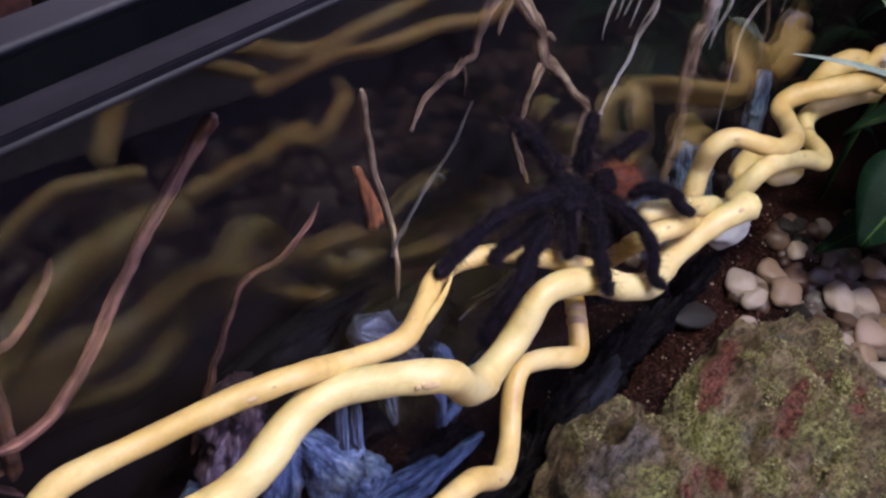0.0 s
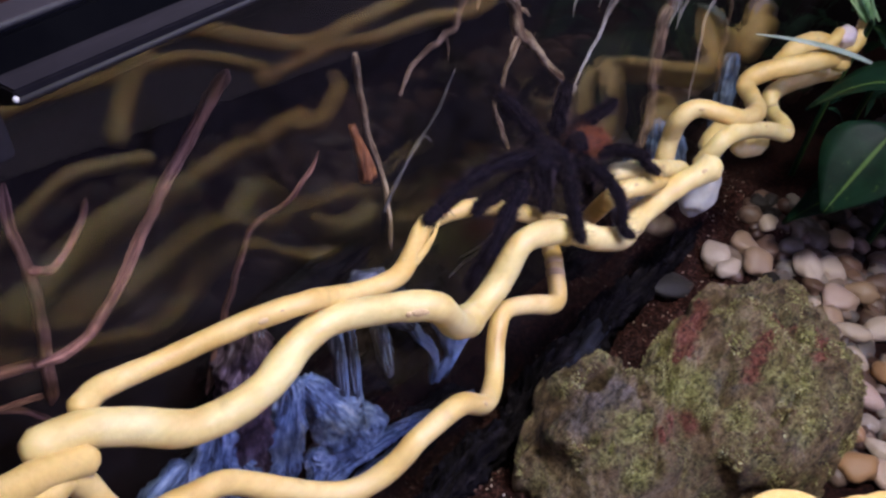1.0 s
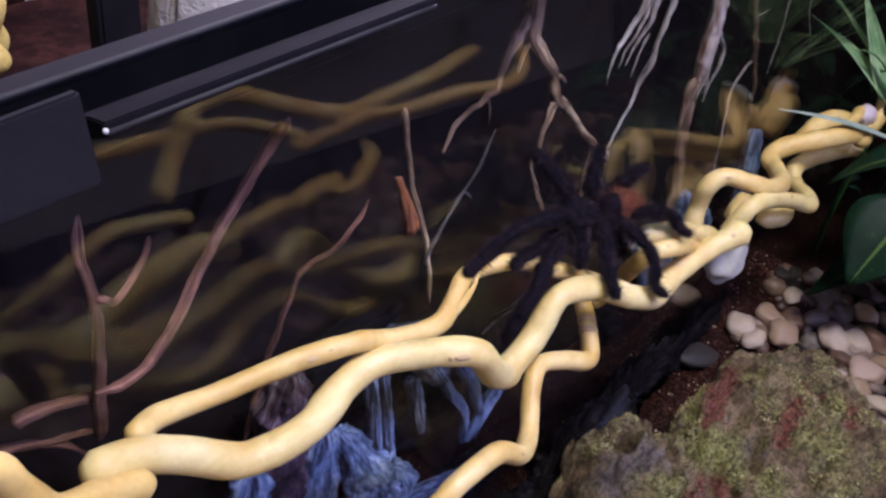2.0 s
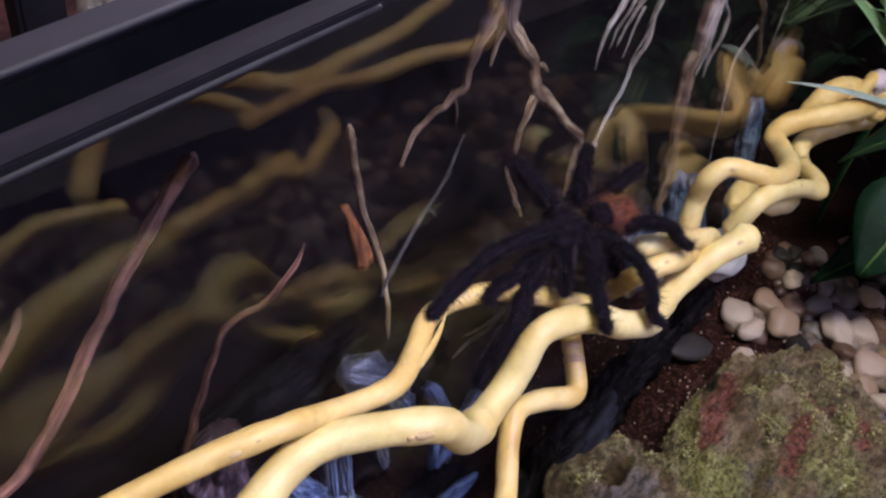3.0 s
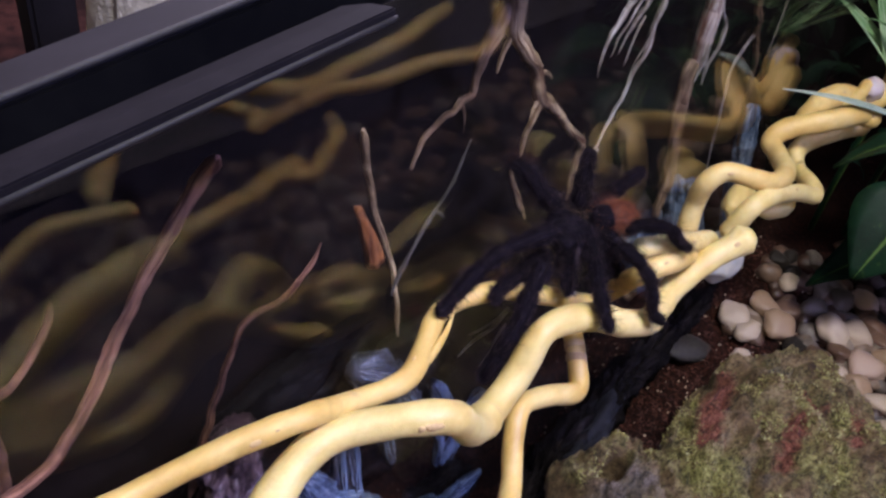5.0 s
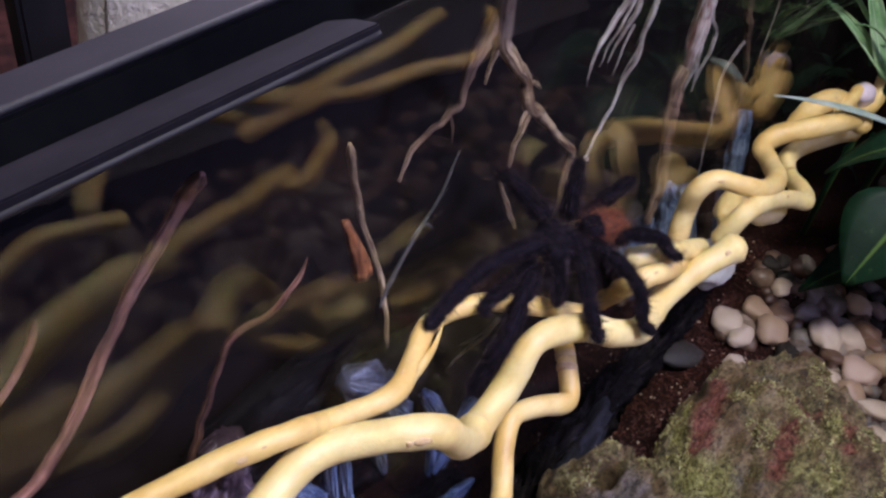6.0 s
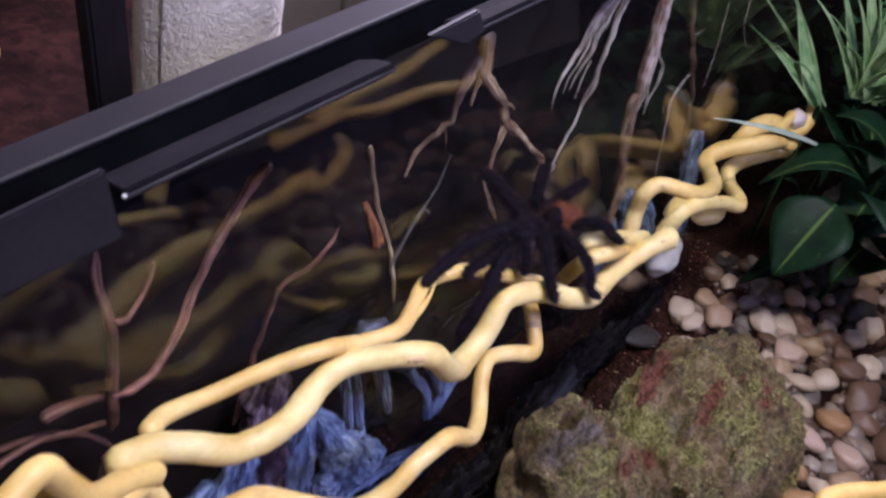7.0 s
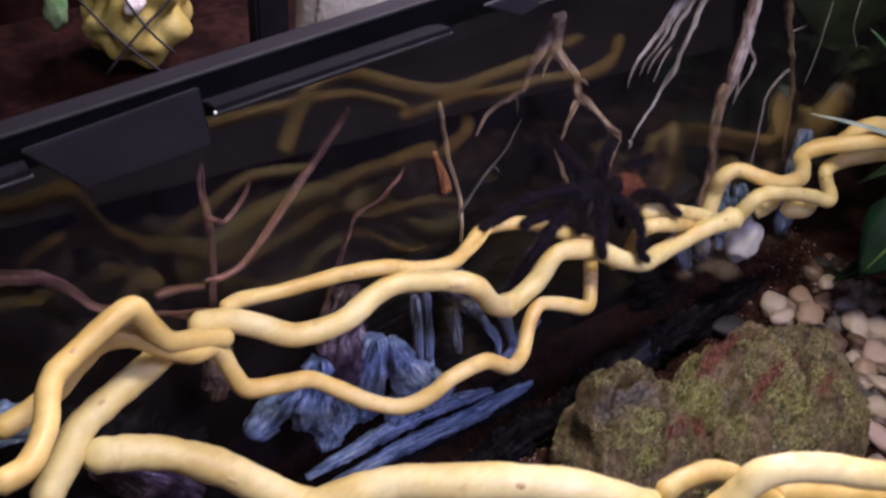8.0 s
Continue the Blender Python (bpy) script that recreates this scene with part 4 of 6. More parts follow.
def twig(label, material, r0, r1, lines):
    ob = None
    for n, points in enumerate(lines):
        bm = bmesh.new()
        k = 1.0 if n == 0 else 0.6
        line = curve(points, 0.007)[0]
        wild = 0.0013 if r0 > 0.004 else 0.0004
        points = [q + Vector((noise.noise(q * 140), noise.noise(q * 140 + Vector((7, 0, 0))), noise.noise(q * 140 + Vector((0, 7, 0))))) * wild * 2 for q in line]
        tube(bm, points, lambda u: k * (r0 + (r1 - r0) * u) * (1 + 0.14 * noise.noise((u * 11, r0 * 900, n))) * min(1.0, 0.35 + 14 * u, 0.30 + 12 * (1 - u)), 10, 0.0015, 0.22, 300, blunt=False)
        got = finish("twig" if n == 0 else "side_branch", bm, material, ob)
        if n == 0:
            ob = got
            tagged(ob, label, "twig", "twigs behind the glass")


for row in TWIGS:
    twig(*row)

# gnarled roots: for each branch its radii and its points
ROOTS = [
    ("branching pale dry root with peeling bark hanging behind the glass", PALE, [
        ([0.0058, 0.0056, 0.0048, 0.0038, 0.0042, 0.0042, 0.0032, 0.0027, 0.0031, 0.0027, 0.0021, 0.0012], [(-0.2107, 0.1465, 0.2581), (-0.211, 0.1446, 0.2469), (-0.2106, 0.1427, 0.2366), (-0.2025, 0.1398, 0.2248), (-0.1927, 0.137, 0.2148), (-0.1924, 0.135, 0.2038), (-0.1797, 0.1317, 0.1926), (-0.1692, 0.1286, 0.1817), (-0.1552, 0.1247, 0.1681), (-0.151, 0.1228, 0.1596), (-0.1557, 0.1208, 0.1453), (-0.1567, 0.1185, 0.1323)]),
        ([0.0022, 0.0017, 0.0011, 0.0015, 0.0024, 0.0009], [(-0.1894, 0.1332, 0.2012), (-0.1954, 0.1319, 0.1905), (-0.202, 0.1302, 0.1769), (-0.2066, 0.1297, 0.1713), (-0.2027, 0.1272, 0.1594), (-0.1928, 0.1225, 0.139)]),
        ([0.0016, 0.0014, 0.0006], [(-0.2138, 0.1428, 0.2352), (-0.2172, 0.1421, 0.2291), (-0.2204, 0.1411, 0.2218)]),
        ([0.0014, 0.0012, 0.0005], [(-0.1927, 0.1360, 0.2138), (-0.1885, 0.1345, 0.2125), (-0.1850, 0.1335, 0.2085)]),
        ([0.0012, 0.0009, 0.0004], [(-0.1900, 0.1335, 0.2030), (-0.1965, 0.1325, 0.1985), (-0.1990, 0.1318, 0.1945)]),
    ]),
    ("grey-brown root branch bending down behind the glass", BARK, [
        ([0.0046, 0.0048, 0.0042, 0.0030, 0.0021, 0.0019, 0.0017, 0.0015, 0.0008], [(-0.2104, 0.1475, 0.2521), (-0.213, 0.1469, 0.2476), (-0.2207, 0.1459, 0.2373), (-0.228, 0.145, 0.2279), (-0.2312, 0.1432, 0.2157), (-0.238, 0.1436, 0.2141), (-0.2493, 0.1443, 0.2111), (-0.2584, 0.1443, 0.2059), (-0.2667, 0.1434, 0.1955)]),
        ([0.0010, 0.0007, 0.0003], [(-0.238, 0.1436, 0.2141), (-0.2362, 0.1425, 0.2085), (-0.2369, 0.1415, 0.2040)]),
    ]),
    ("thin dark rootlet with pale flecks behind the glass", FLECKED, [
        ([0.0004, 0.0009, 0.0008, 0.0014, 0.0009, 0.0013, 0.0006], [(-0.2376, 0.1359, 0.2005), (-0.2485, 0.1339, 0.1835), (-0.259, 0.133, 0.1751), (-0.2648, 0.1325, 0.1706), (-0.2751, 0.1313, 0.1601), (-0.2804, 0.1305, 0.1539), (-0.2842, 0.1297, 0.1469)]),
        ([0.0009, 0.0007, 0.0003], [(-0.259, 0.133, 0.1751), (-0.2555, 0.1324, 0.1731), (-0.253, 0.1318, 0.1701)]),
    ]),
    ("frayed whitish root splitting into hanging fibres", FRAYED, [
        ([0.0028, 0.0022, 0.0017, 0.0013, 0.0011, 0.0006], [(-0.0902, 0.1297, 0.2521), (-0.103, 0.1256, 0.2211), (-0.1096, 0.1228, 0.2017), (-0.1237, 0.1212, 0.1839), (-0.1368, 0.1195, 0.1669), (-0.1442, 0.1188, 0.1586)]),
        ([0.0030, 0.0027, 0.0021, 0.0014, 0.0005], [(-0.1061, 0.1319, 0.255), (-0.1166, 0.1315, 0.2462), (-0.1352, 0.1299, 0.2266), (-0.145, 0.1293, 0.2174), (-0.1513, 0.1283, 0.2078)]),
        ([0.0028, 0.0022, 0.0014, 0.0004], [(-0.1009, 0.1312, 0.254), (-0.1196, 0.1278, 0.2239), (-0.1302, 0.127, 0.2132), (-0.1347, 0.126, 0.2048)]),
        ([0.0022, 0.0016, 0.0010, 0.0003], [(-0.1039, 0.1319, 0.2564), (-0.1272, 0.129, 0.2259), (-0.1393, 0.128, 0.2131), (-0.1417, 0.1269, 0.2055)]),
        ([0.0007, 0.0006, 0.0003], [(-0.1480, 0.1290, 0.2130), (-0.1516, 0.1275, 0.2050), (-0.1516, 0.1267, 0.1988)]),
        ([0.0009, 0.0007, 0.0003], [(-0.1150, 0.1280, 0.2180), (-0.1225, 0.1265, 0.2080), (-0.1260, 0.1258, 0.1960)]),
        ([0.0007, 0.0005, 0.0003], [(-0.1080, 0.1240, 0.2080), (-0.1160, 0.1240, 0.1950), (-0.1190, 0.1235, 0.1860)]),
        ([0.0012, 0.0013, 0.0005], [(-0.1442, 0.1188, 0.1586), (-0.1420, 0.1180, 0.1560), (-0.1435, 0.1175, 0.1530)]),
    ]),
    ("red-brown bark stick with a pale peeling upper end", BARK, [
        ([0.0052, 0.0046, 0.0040, 0.0038, 0.0030], [(-0.0456, 0.1148, 0.1713), (-0.0485, 0.1138, 0.1637), (-0.0506, 0.1088, 0.1343), (-0.046, 0.1018, 0.0977), (-0.0522, 0.0976, 0.0704)]),
        ([0.0058, 0.0060, 0.0062, 0.0066, 0.0040], [(-0.0333, 0.1257, 0.24), (-0.0378, 0.1221, 0.2173), (-0.0383, 0.1199, 0.2046), (-0.0421, 0.1172, 0.1867), (-0.0457, 0.1141, 0.1673)]),
        ([0.0016, 0.0015, 0.0019, 0.0014, 0.0005], [(-0.0396, 0.1214, 0.2352), (-0.0377, 0.1158, 0.2047), (-0.0278, 0.1121, 0.1895), (-0.0351, 0.11, 0.1734), (-0.0428, 0.1082, 0.1587)]),
        ([0.0016, 0.0018, 0.0010, 0.0004], [(-0.0440, 0.1130, 0.1850), (-0.0465, 0.1110, 0.1760), (-0.0485, 0.1100, 0.1690), (-0.0520, 0.1090, 0.1640)]),
        ([0.0010, 0.0009, 0.0004], [(-0.0410, 0.1120, 0.1800), (-0.0400, 0.1100, 0.1690), (-0.0415, 0.1085, 0.1610)]),
        ([0.0010, 0.0008, 0.0003], [(-0.0490, 0.1040, 0.1200), (-0.0540, 0.1020, 0.1080), (-0.0570, 0.1000, 0.0980)]),
    ]),
    ("brown hanging root with thin pale side shoots", HANGING, [
        ([0.0042, 0.0038, 0.0032, 0.0026, 0.0022, 0.0020, 0.0014], [(-0.0061, 0.1188, 0.2344), (0.0023, 0.1136, 0.2105), (0.0125, 0.1093, 0.1917), (0.019, 0.1052, 0.1728), (0.0260, 0.1000, 0.1518), (0.0330, 0.0930, 0.1142), (0.0385, 0.088, 0.0862)]),
        ([0.0012, 0.0010, 0.0009, 0.0006, 0.0004], [(0.0190, 0.1047, 0.1707), (0.005, 0.1053, 0.1652), (-0.0027, 0.1035, 0.1505), (-0.0017, 0.0973, 0.1158), (-0.0008, 0.0916, 0.0844)]),
        ([0.0009, 0.0007, 0.0003], [(0.0023, 0.1130, 0.2100), (0.0100, 0.1110, 0.2030), (0.0175, 0.1090, 0.2050)]),
        ([0.0006, 0.0006, 0.0003], [(0.0420, 0.1060, 0.2200), (0.0390, 0.1000, 0.1850), (0.0330, 0.0960, 0.1600)]),
        ([0.0006, 0.0005, 0.0003], [(0.0850, 0.1050, 0.2200), (0.0780, 0.0980, 0.1950), (0.0900, 0.0930, 0.1750)]),
    ]),
]


def gnarled(label, material, branches):
    """A root with knots, ridges along its grain and torn flakes of bark."""
    ob, rng = None, random.Random(len(label))
    for n, (radii, points) in enumerate(branches):
        knots = 0.07 if radii[0] > 0.005 else 0.22
        line = [q + Vector((noise.noise(q * 110), noise.noise(q * 110 + Vector((7, 0, 0))), noise.noise(q * 110 + Vector((0, 7, 0))))) * min(0.0016, 0.7 * radii[0]) for q in curve(points, 0.005)[0]]

        def radius(u):
            x = u * (len(radii) - 1)
            i = min(int(x), len(radii) - 2)
            r = radii[i] + (radii[i + 1] - radii[i]) * (x - i)
            return r * 0.92 * (1 + knots * noise.noise((u * 17, n * 3.1, radii[0] * 900)) + 0.6 * knots * noise.noise((u * 45, n, radii[0] * 500)))

        bm = tube(bmesh.new(), line, radius, 14, 0.0012, 0.12 if radii[0] > 0.005 else 0.28, 420, 0.8, False)
        # flakes and hairs of torn bark
        dense, at = curve(line, 0.002)
        for k in range(int(len(dense) * (0.5 if radii[0] > 0.002 else 0.15))):
            i = rng.randrange(1, len(dense) - 1)
            t = (dense[i + 1] - dense[i - 1]).normalized()
            way = Matrix.Rotation(rng.uniform(0, 6.28), 3, t) @ t.orthogonal().normalized()
            r = radius(at[i])
            run = rng.uniform(0.002, 0.007) * rng.choice((-1, 1))
            foot = dense[i] + way * r * 0.85
            tube(bm, [foot, foot + t * run * 0.5 + way * r * 0.2, foot + t * run + way * rng.uniform(0.1, 0.9) * r], lambda u: rng.uniform(0.0002, 0.0004) * (1 - 0.7 * u), 4, 0.002, 0.0, 90, 0.5, False)
        got = finish("root" if n == 0 else "side_branch", bm, FRAYED if ("pale peeling" in label and n in (2, 3, 4)) or ("hanging root with" in label and n) else PEELING if "pale peeling" in label and n == 1 else material, ob)
        if n == 0:
            ob = got
            tagged(ob, label, "root", "roots behind the glass")


for row in ROOTS:
    gnarled(*row)


# ---- mossy boulder and stones ----
def boulder():
    bm = bmesh.new()
    blob(bm, (-0.118, -0.043, -0.001), (0.088, 0.064, 0.057), (0, 0, 12), 0.20, 1.7, 2.3, 7)
    blob(bm, (-0.203, 0.003, -0.012), (0.051, 0.053, 0.045), (0, 0, -30), 0.22, 1.9, 7.7, 7)
    hole = Vector((-0.1985, 0.0285))
    lines = [[(Vector(a), Vector(b)) for a, b in zip(row, row[1:])] for row in FISSURES]

    coarse = {}

    def far_from_line(q):
        key = (round(q.x / 0.004), round(q.y / 0.004))
        if key not in coarse:
            coarse[key] = 0.0
            coarse[key] = far_from_line(Vector((key[0] * 0.004, key[1] * 0.004)))
        if coarse[key] > 0.008:
            return coarse[key]
        best = 1.0
        for row in lines:
            for a, b in row:
                k = max(0.0, min(1.0, (q - a).dot(b - a) / (b - a).length_squared))
                best = min(best, (q - a.lerp(b, k)).length)
        return best

    for v in bm.verts:
        q = v.co.copy()
        # flaky layers with sharp edges, running with the grain
        n = 4.0 * noise.noise(Vector((q.x * 26, q.y * 46, q.z * 30 + 2)))
        step = math.floor(n)
        flake = (step + min(1.0, (n - step) * 5)) * 0.0021
        ridge = abs(noise.noise(Vector((q.x * 16 + q.y * 6, q.y * 62, q.z * 30)))) - 0.2
        crag = abs(noise.noise(q * 95)) - 0.2 + 0.6 * abs(noise.noise(q * 210 + Vector((5, 1, 2)))) - 0.1
        v.co += Vector((noise.noise(q * 60), noise.noise(q * 60 + Vector((9, 0, 0))), noise.noise(q * 60 + Vector((0, 9, 0))))) * 0.0035
        v.co.z += flake + ridge * 0.011 + crag * 0.009 + noise.noise(q * 230) * 0.0026 + noise.noise(q * 520) * 0.0016
        if q.z > -0.02:
            gap = far_from_line(q.xy + Vector((noise.noise(q * 130), noise.noise(q * 130 + Vector((3, 0, 0))))) * 0.0035)
            wide = 0.0015 + 0.0016 * (0.5 + noise.noise(q * 45))
            if gap < wide:
                v.co.z -= 0.010 * (1 - gap / wide)
        for (px, py, pz), r in CUSHIONS if q.z > 0 else ():
            d2 = ((q.x - px) ** 2 + (q.y - py) ** 2) / (r * r)
            if d2 < 1:
                v.co.z += 0.0035 * (1 - d2)
        d = math.hypot((q.x - hole.x) / 1.7, q.y - hole.y)
        if q.z > -0.03 and d < 0.0072:
            v.co.z -= 0.045 * min(1.0, (0.0072 - d) / 0.0018)
    bm.normal_update()
    tufts = bmesh.new()
    rng = random.Random(21)
    spots = {}
    faces = [f for f in bm.faces if f.normal.z > -0.1 and f.calc_center_median().z > -0.02]
    for f in rng.choices(faces, [g.calc_area() for g in faces], k=110000):
        q = f.calc_center_median()
        key = (round(q.x / 0.0012), round(q.y / 0.0012), round(q.z / 0.004))
        if key not in spots:
            spots[key] = (max(0.0, max(1 - (q - Vector(p)).length / (1.25 * r) for p, r in CUSHIONS)), any((q - Vector(p)).length < 1.2 * r for p, r in STAINS), any((q - Vector(p)).length < r for p, r in GREYS))
        cushion, stained, grey = spots[key]
        if noise.noise(q * 42) + 0.5 * noise.noise(q * 130 + Vector((4, 4, 4))) + 0.9 * cushion < 0.16 + 0.30 * rng.random() + (0.15 if q.x < -0.185 else 0.0):
            continue
        if stained and rng.random() < 0.9:
            continue
        if grey and rng.random() < 0.75:
            continue
        way = (f.normal + Vector((rng.uniform(-1, 1), rng.uniform(-1, 1), rng.uniform(-0.2, 1))) * 1.1).normalized()
        side = way.orthogonal().normalized() * rng.uniform(0.00016, 0.0005)
        side.rotate(Matrix.Rotation(rng.uniform(0, 6.28), 3, way))
        tip = q + way * rng.uniform(0.0006, 0.0022)
        a, b, c, d = tufts.verts.new(q - side), tufts.verts.new(q + side), tufts.verts.new(tip + side * 0.5), tufts.verts.new(tip - side * 0.5)
        tufts.faces.new((a, b, c, d))
    ob = finish("boulder", bm, MOSS)
    tagged(ob, "large rough stone patched with yellow-green moss and rust", "stone")
    got = finish("moss", tufts, TUFT, ob, "crumbly yellow-green moss tufts", smooth=False)
    tagged(got, "crumbly yellow-green moss tufts", kind="stuff")


boulder()


def stone(name, label, at, size, turn, material, seed, rough=0.3):
    ob = finish(name, blob(bmesh.new(), (0, 0, 0), size, rough=rough, freq=1.6, seed=seed, level=4), material)
    ob.matrix_world = pose(*at, *turn)
    tagged(ob, label, "stone")


stone("slate_stone", "dark slate stone slab beside the mossy boulder", (-0.152, 0.058, -0.026), (0.040, 0.010, 0.020), (28, -6, 3), SLATE, 4.0, 0.6)

GRAVEL = [
    (0.014, 0.030, 21, 20, "cream"), (0.006, 0.016, 22, 14, "cream"), (0.032, 0.015, 24, 18, "tan"), (0.018, 0.001, 22, 21, "tan"), (-0.015, 0.010, 16, 12, "cream"), (0.058, 0.013, 18, 13, "cream"),
    (0.071, 0.014, 18, 12, "dark"), (0.100, 0.007, 20, 11, "grey"), (0.088, 0.022, 10, 15, "dark"), (0.039, 0.002, 17, 17, "brown"), (0.004, -0.015, 17, 14, "dark"), (0.050, -0.012, 21, 15, "grey"),
    (0.070, -0.024, 19, 16, "grey"), (0.085, -0.038, 19, 18, "cream"), (0.034, -0.030, 24, 20, "cream"), (0.045, -0.045, 21, 23, "cream"), (0.020, -0.041, 16, 13, "brown"), (0.021, -0.060, 24, 21, "pink"),
    (0.005, -0.048, 11, 11, "cream"), (0.000, -0.060, 16, 17, "tan"), (-0.014, -0.068, 11, 9, "cream"), (-0.004, -0.077, 17, 21, "cream"), (-0.027, -0.086, 19, 21, "cream"), (0.064, -0.052, 19, 15, "brown"), (0.040, -0.070, 22, 17, "tan"),
]
GRAVEL_NEAR = [
    (-0.052, -0.099, 16, 28, "pink"), (-0.024, -0.112, 23, 24, "orange"), (-0.084, -0.106, 18, 12, "orange"), (-0.112, -0.117, 24, 19, "orange"),
    (-0.070, -0.139, 27, 22, "tan"), (0.079, -0.095, 18, 21, "cream"), (0.101, -0.103, 21, 24, "cream"), (0.016, -0.092, 21, 19, "cream"), (0.037, -0.104, 25, 22, "brown"),
    (0.056, -0.114, 23, 20, "cream"), (0.015, -0.120, 29, 22, "brown"), (-0.003, -0.133, 24, 17, "brown"), (-0.047, -0.132, 27, 21, "pink"), (0.063, -0.078, 22, 19, "brown"),
]


def gravel():
    rng = random.Random(5)
    meshes = {}

    def mesh_for(colour, k):
        if (colour, k) not in meshes:
            bm = blob(bmesh.new(), (0, 0, 0), (1, 1, 0.72), rough=0.33, freq=1.2, seed=3.0 * k + 1.7, level=3)
            for v in bm.verts:
                v.co *= 1 + 0.10 * noise.noise(v.co * 2.9 + Vector((k, 5, 1)))
                v.co.z = max(v.co.z, -0.5) if k % 2 else v.co.z
            mesh = bpy.data.meshes.new("pebble")
            bm.to_mesh(mesh)
            bm.free()
            mesh.polygons.foreach_set("use_smooth", [True] * len(mesh.polygons))
            mesh.materials.append(PEBBLES[colour])
            meshes[colour, k] = mesh
        return meshes[colour, k]

    words = {"cream": "smooth cream", "tan": "smooth tan", "brown": "smooth brown", "grey": "smooth grey", "pink": "pale pink", "orange": "orange-brown", "dark": "dark grey banded"}
    placed = []

    def put(x, y, sx, sy, colour, lift=0.0):
        ob = new("pebble", mesh_for(colour, rng.randrange(9)))
        r = (sx + sy) / 4
        ob.matrix_world = pose(x, y, height(x, y) + r * 0.62 + lift, rng.uniform(-14, 14), rng.uniform(-14, 14), rng.uniform(0, 180)) @ Matrix.Diagonal((sx / 2 * 1.08, sy / 2 * 1.08, r * 0.95, 1))
        tagged(ob, words[colour] + " pebble in the gravel bed", "pebble", "gravel pebbles")
        placed.append((x, y, r))

    for x, y, sx, sy, colour in GRAVEL + GRAVEL_NEAR:
        put(x, y, sx / 1000, sy / 1000, colour)
    # the flat dark one lying by itself on the soil
    ob = new("pebble", mesh_for("banded", 2))
    ob.matrix_world = pose(-0.022, 0.0435, height(-0.022, 0.0435) + 0.006, 8, 4, -40) @ Matrix.Diagonal((0.0195, 0.0125, 0.0095, 1))
    tagged(ob, "flat dark grey banded pebble lying alone on the soil", "pebble", "gravel pebbles")
    tries = 0
    while len(placed) < 230 and tries < 9000:
        tries += 1
        x, y = rng.uniform(-0.14, 0.30), rng.uniform(-0.36, 0.03)
        seen = -0.03 < x < 0.11 and y > -0.09
        r = rng.uniform(0.0045, 0.008) if seen else rng.uniform(0.008, 0.0135)
        if x < 0.0 and y > -0.06 or x < -0.06 and y > -0.11 or x > 0.10 and y > -0.01 or y < -0.2 and x < -0.1:
            continue
        if all((x - a) ** 2 + (y - b) ** 2 > (0.82 * (r + c)) ** 2 for a, b, c in placed):
            # shade near the leaves and front edge is put into darker pebble colours
            put(x, y, 2 * r * rng.uniform(0.9, 1.25), 2 * r * rng.uniform(0.75, 1.0), rng.choice(["dark", "brown", "dark", "grey", "brown"] if seen or y <= -0.15 or x > 0.035 and y > -0.075 else ["cream", "tan", "brown", "brown", "pink", "brown", "cream", "tan", "dark", "tan"]))


    # the layer below, between the loose stones
    bm = bmesh.new()
    rng = random.Random(15)
    for n in range(620):
        x, y = rng.uniform(-0.12, 0.30), rng.uniform(-0.17, 0.03)
        if x < 0.0 and y > -0.06 or x < -0.06 and y > -0.11 or x > 0.10 and y > -0.01:
            continue
        r = rng.uniform(0.006, 0.011)
        blob(bm, (x, y, height(x, y) + 0.001), (r, r * 0.8, r * 0.6), (0, 0, rng.uniform(0, 180)), 0.4, 1.3, n * 1.7, 2)
    # dark rubble strewn over the soil along the front edge
    for n in range(900):
        x, y = rng.uniform(-0.55, 0.02), rng.uniform(-0.40, -0.125)
        r = rng.uniform(0.003, 0.012)
        blob(bm, (x, y, height(x, y) + 0.002), (r, r * rng.uniform(0.6, 1), r * 0.7), (0, 0, rng.uniform(0, 180)), 0.5, 1.3, n * 2.3, 2)
    tagged(finish("gravel_bed", bm, GRAVEL_MIX), "smooth mixed brown and cream gravel under the pebbles", "gravel", kind="stuff")


gravel()


# ---- driftwood ----
def fluted(bm, points, r0, r1, flutes=7, depth=0.35):
    """A weathered wooden column with deep grooves along it."""
    line, at = curve(points, 0.003)
    sides, rings, side = 40, [], None
    for i, (q, u) in enumerate(zip(line, at)):
        t = (line[min(i + 1, len(line) - 1)] - line[max(i - 1, 0)]).normalized()
        side = t.orthogonal().normalized() if side is None else (side - t * side.dot(t)).normalized()
        over, ring = t.cross(side), []
        r = r0 + (r1 - r0) * u
        for k in range(sides):
            ang = 2 * math.pi * k / sides
            way = side * math.cos(ang) + over * math.sin(ang)
            f = 1 - depth * abs(math.sin(flutes * ang / 2 + 1.3 * noise.noise((u * 3, ang, r0 * 100)))) + 0.35 * noise.noise((way + q * 30) * 1.3) + 0.15 * noise.noise((way * r + q) * 160)
            ring.append(bm.verts.new(q + way * r * f))
        rings.append(ring)
    for a, b in zip(rings, rings[1:]):
        for k in range(sides):
            bm.faces.new((a[k], a[(k + 1) % sides], b[(k + 1) % sides], b[k]))
    bm.faces.new(rings[0][::-1])
    bm.faces.new(rings[-1])
    return bm


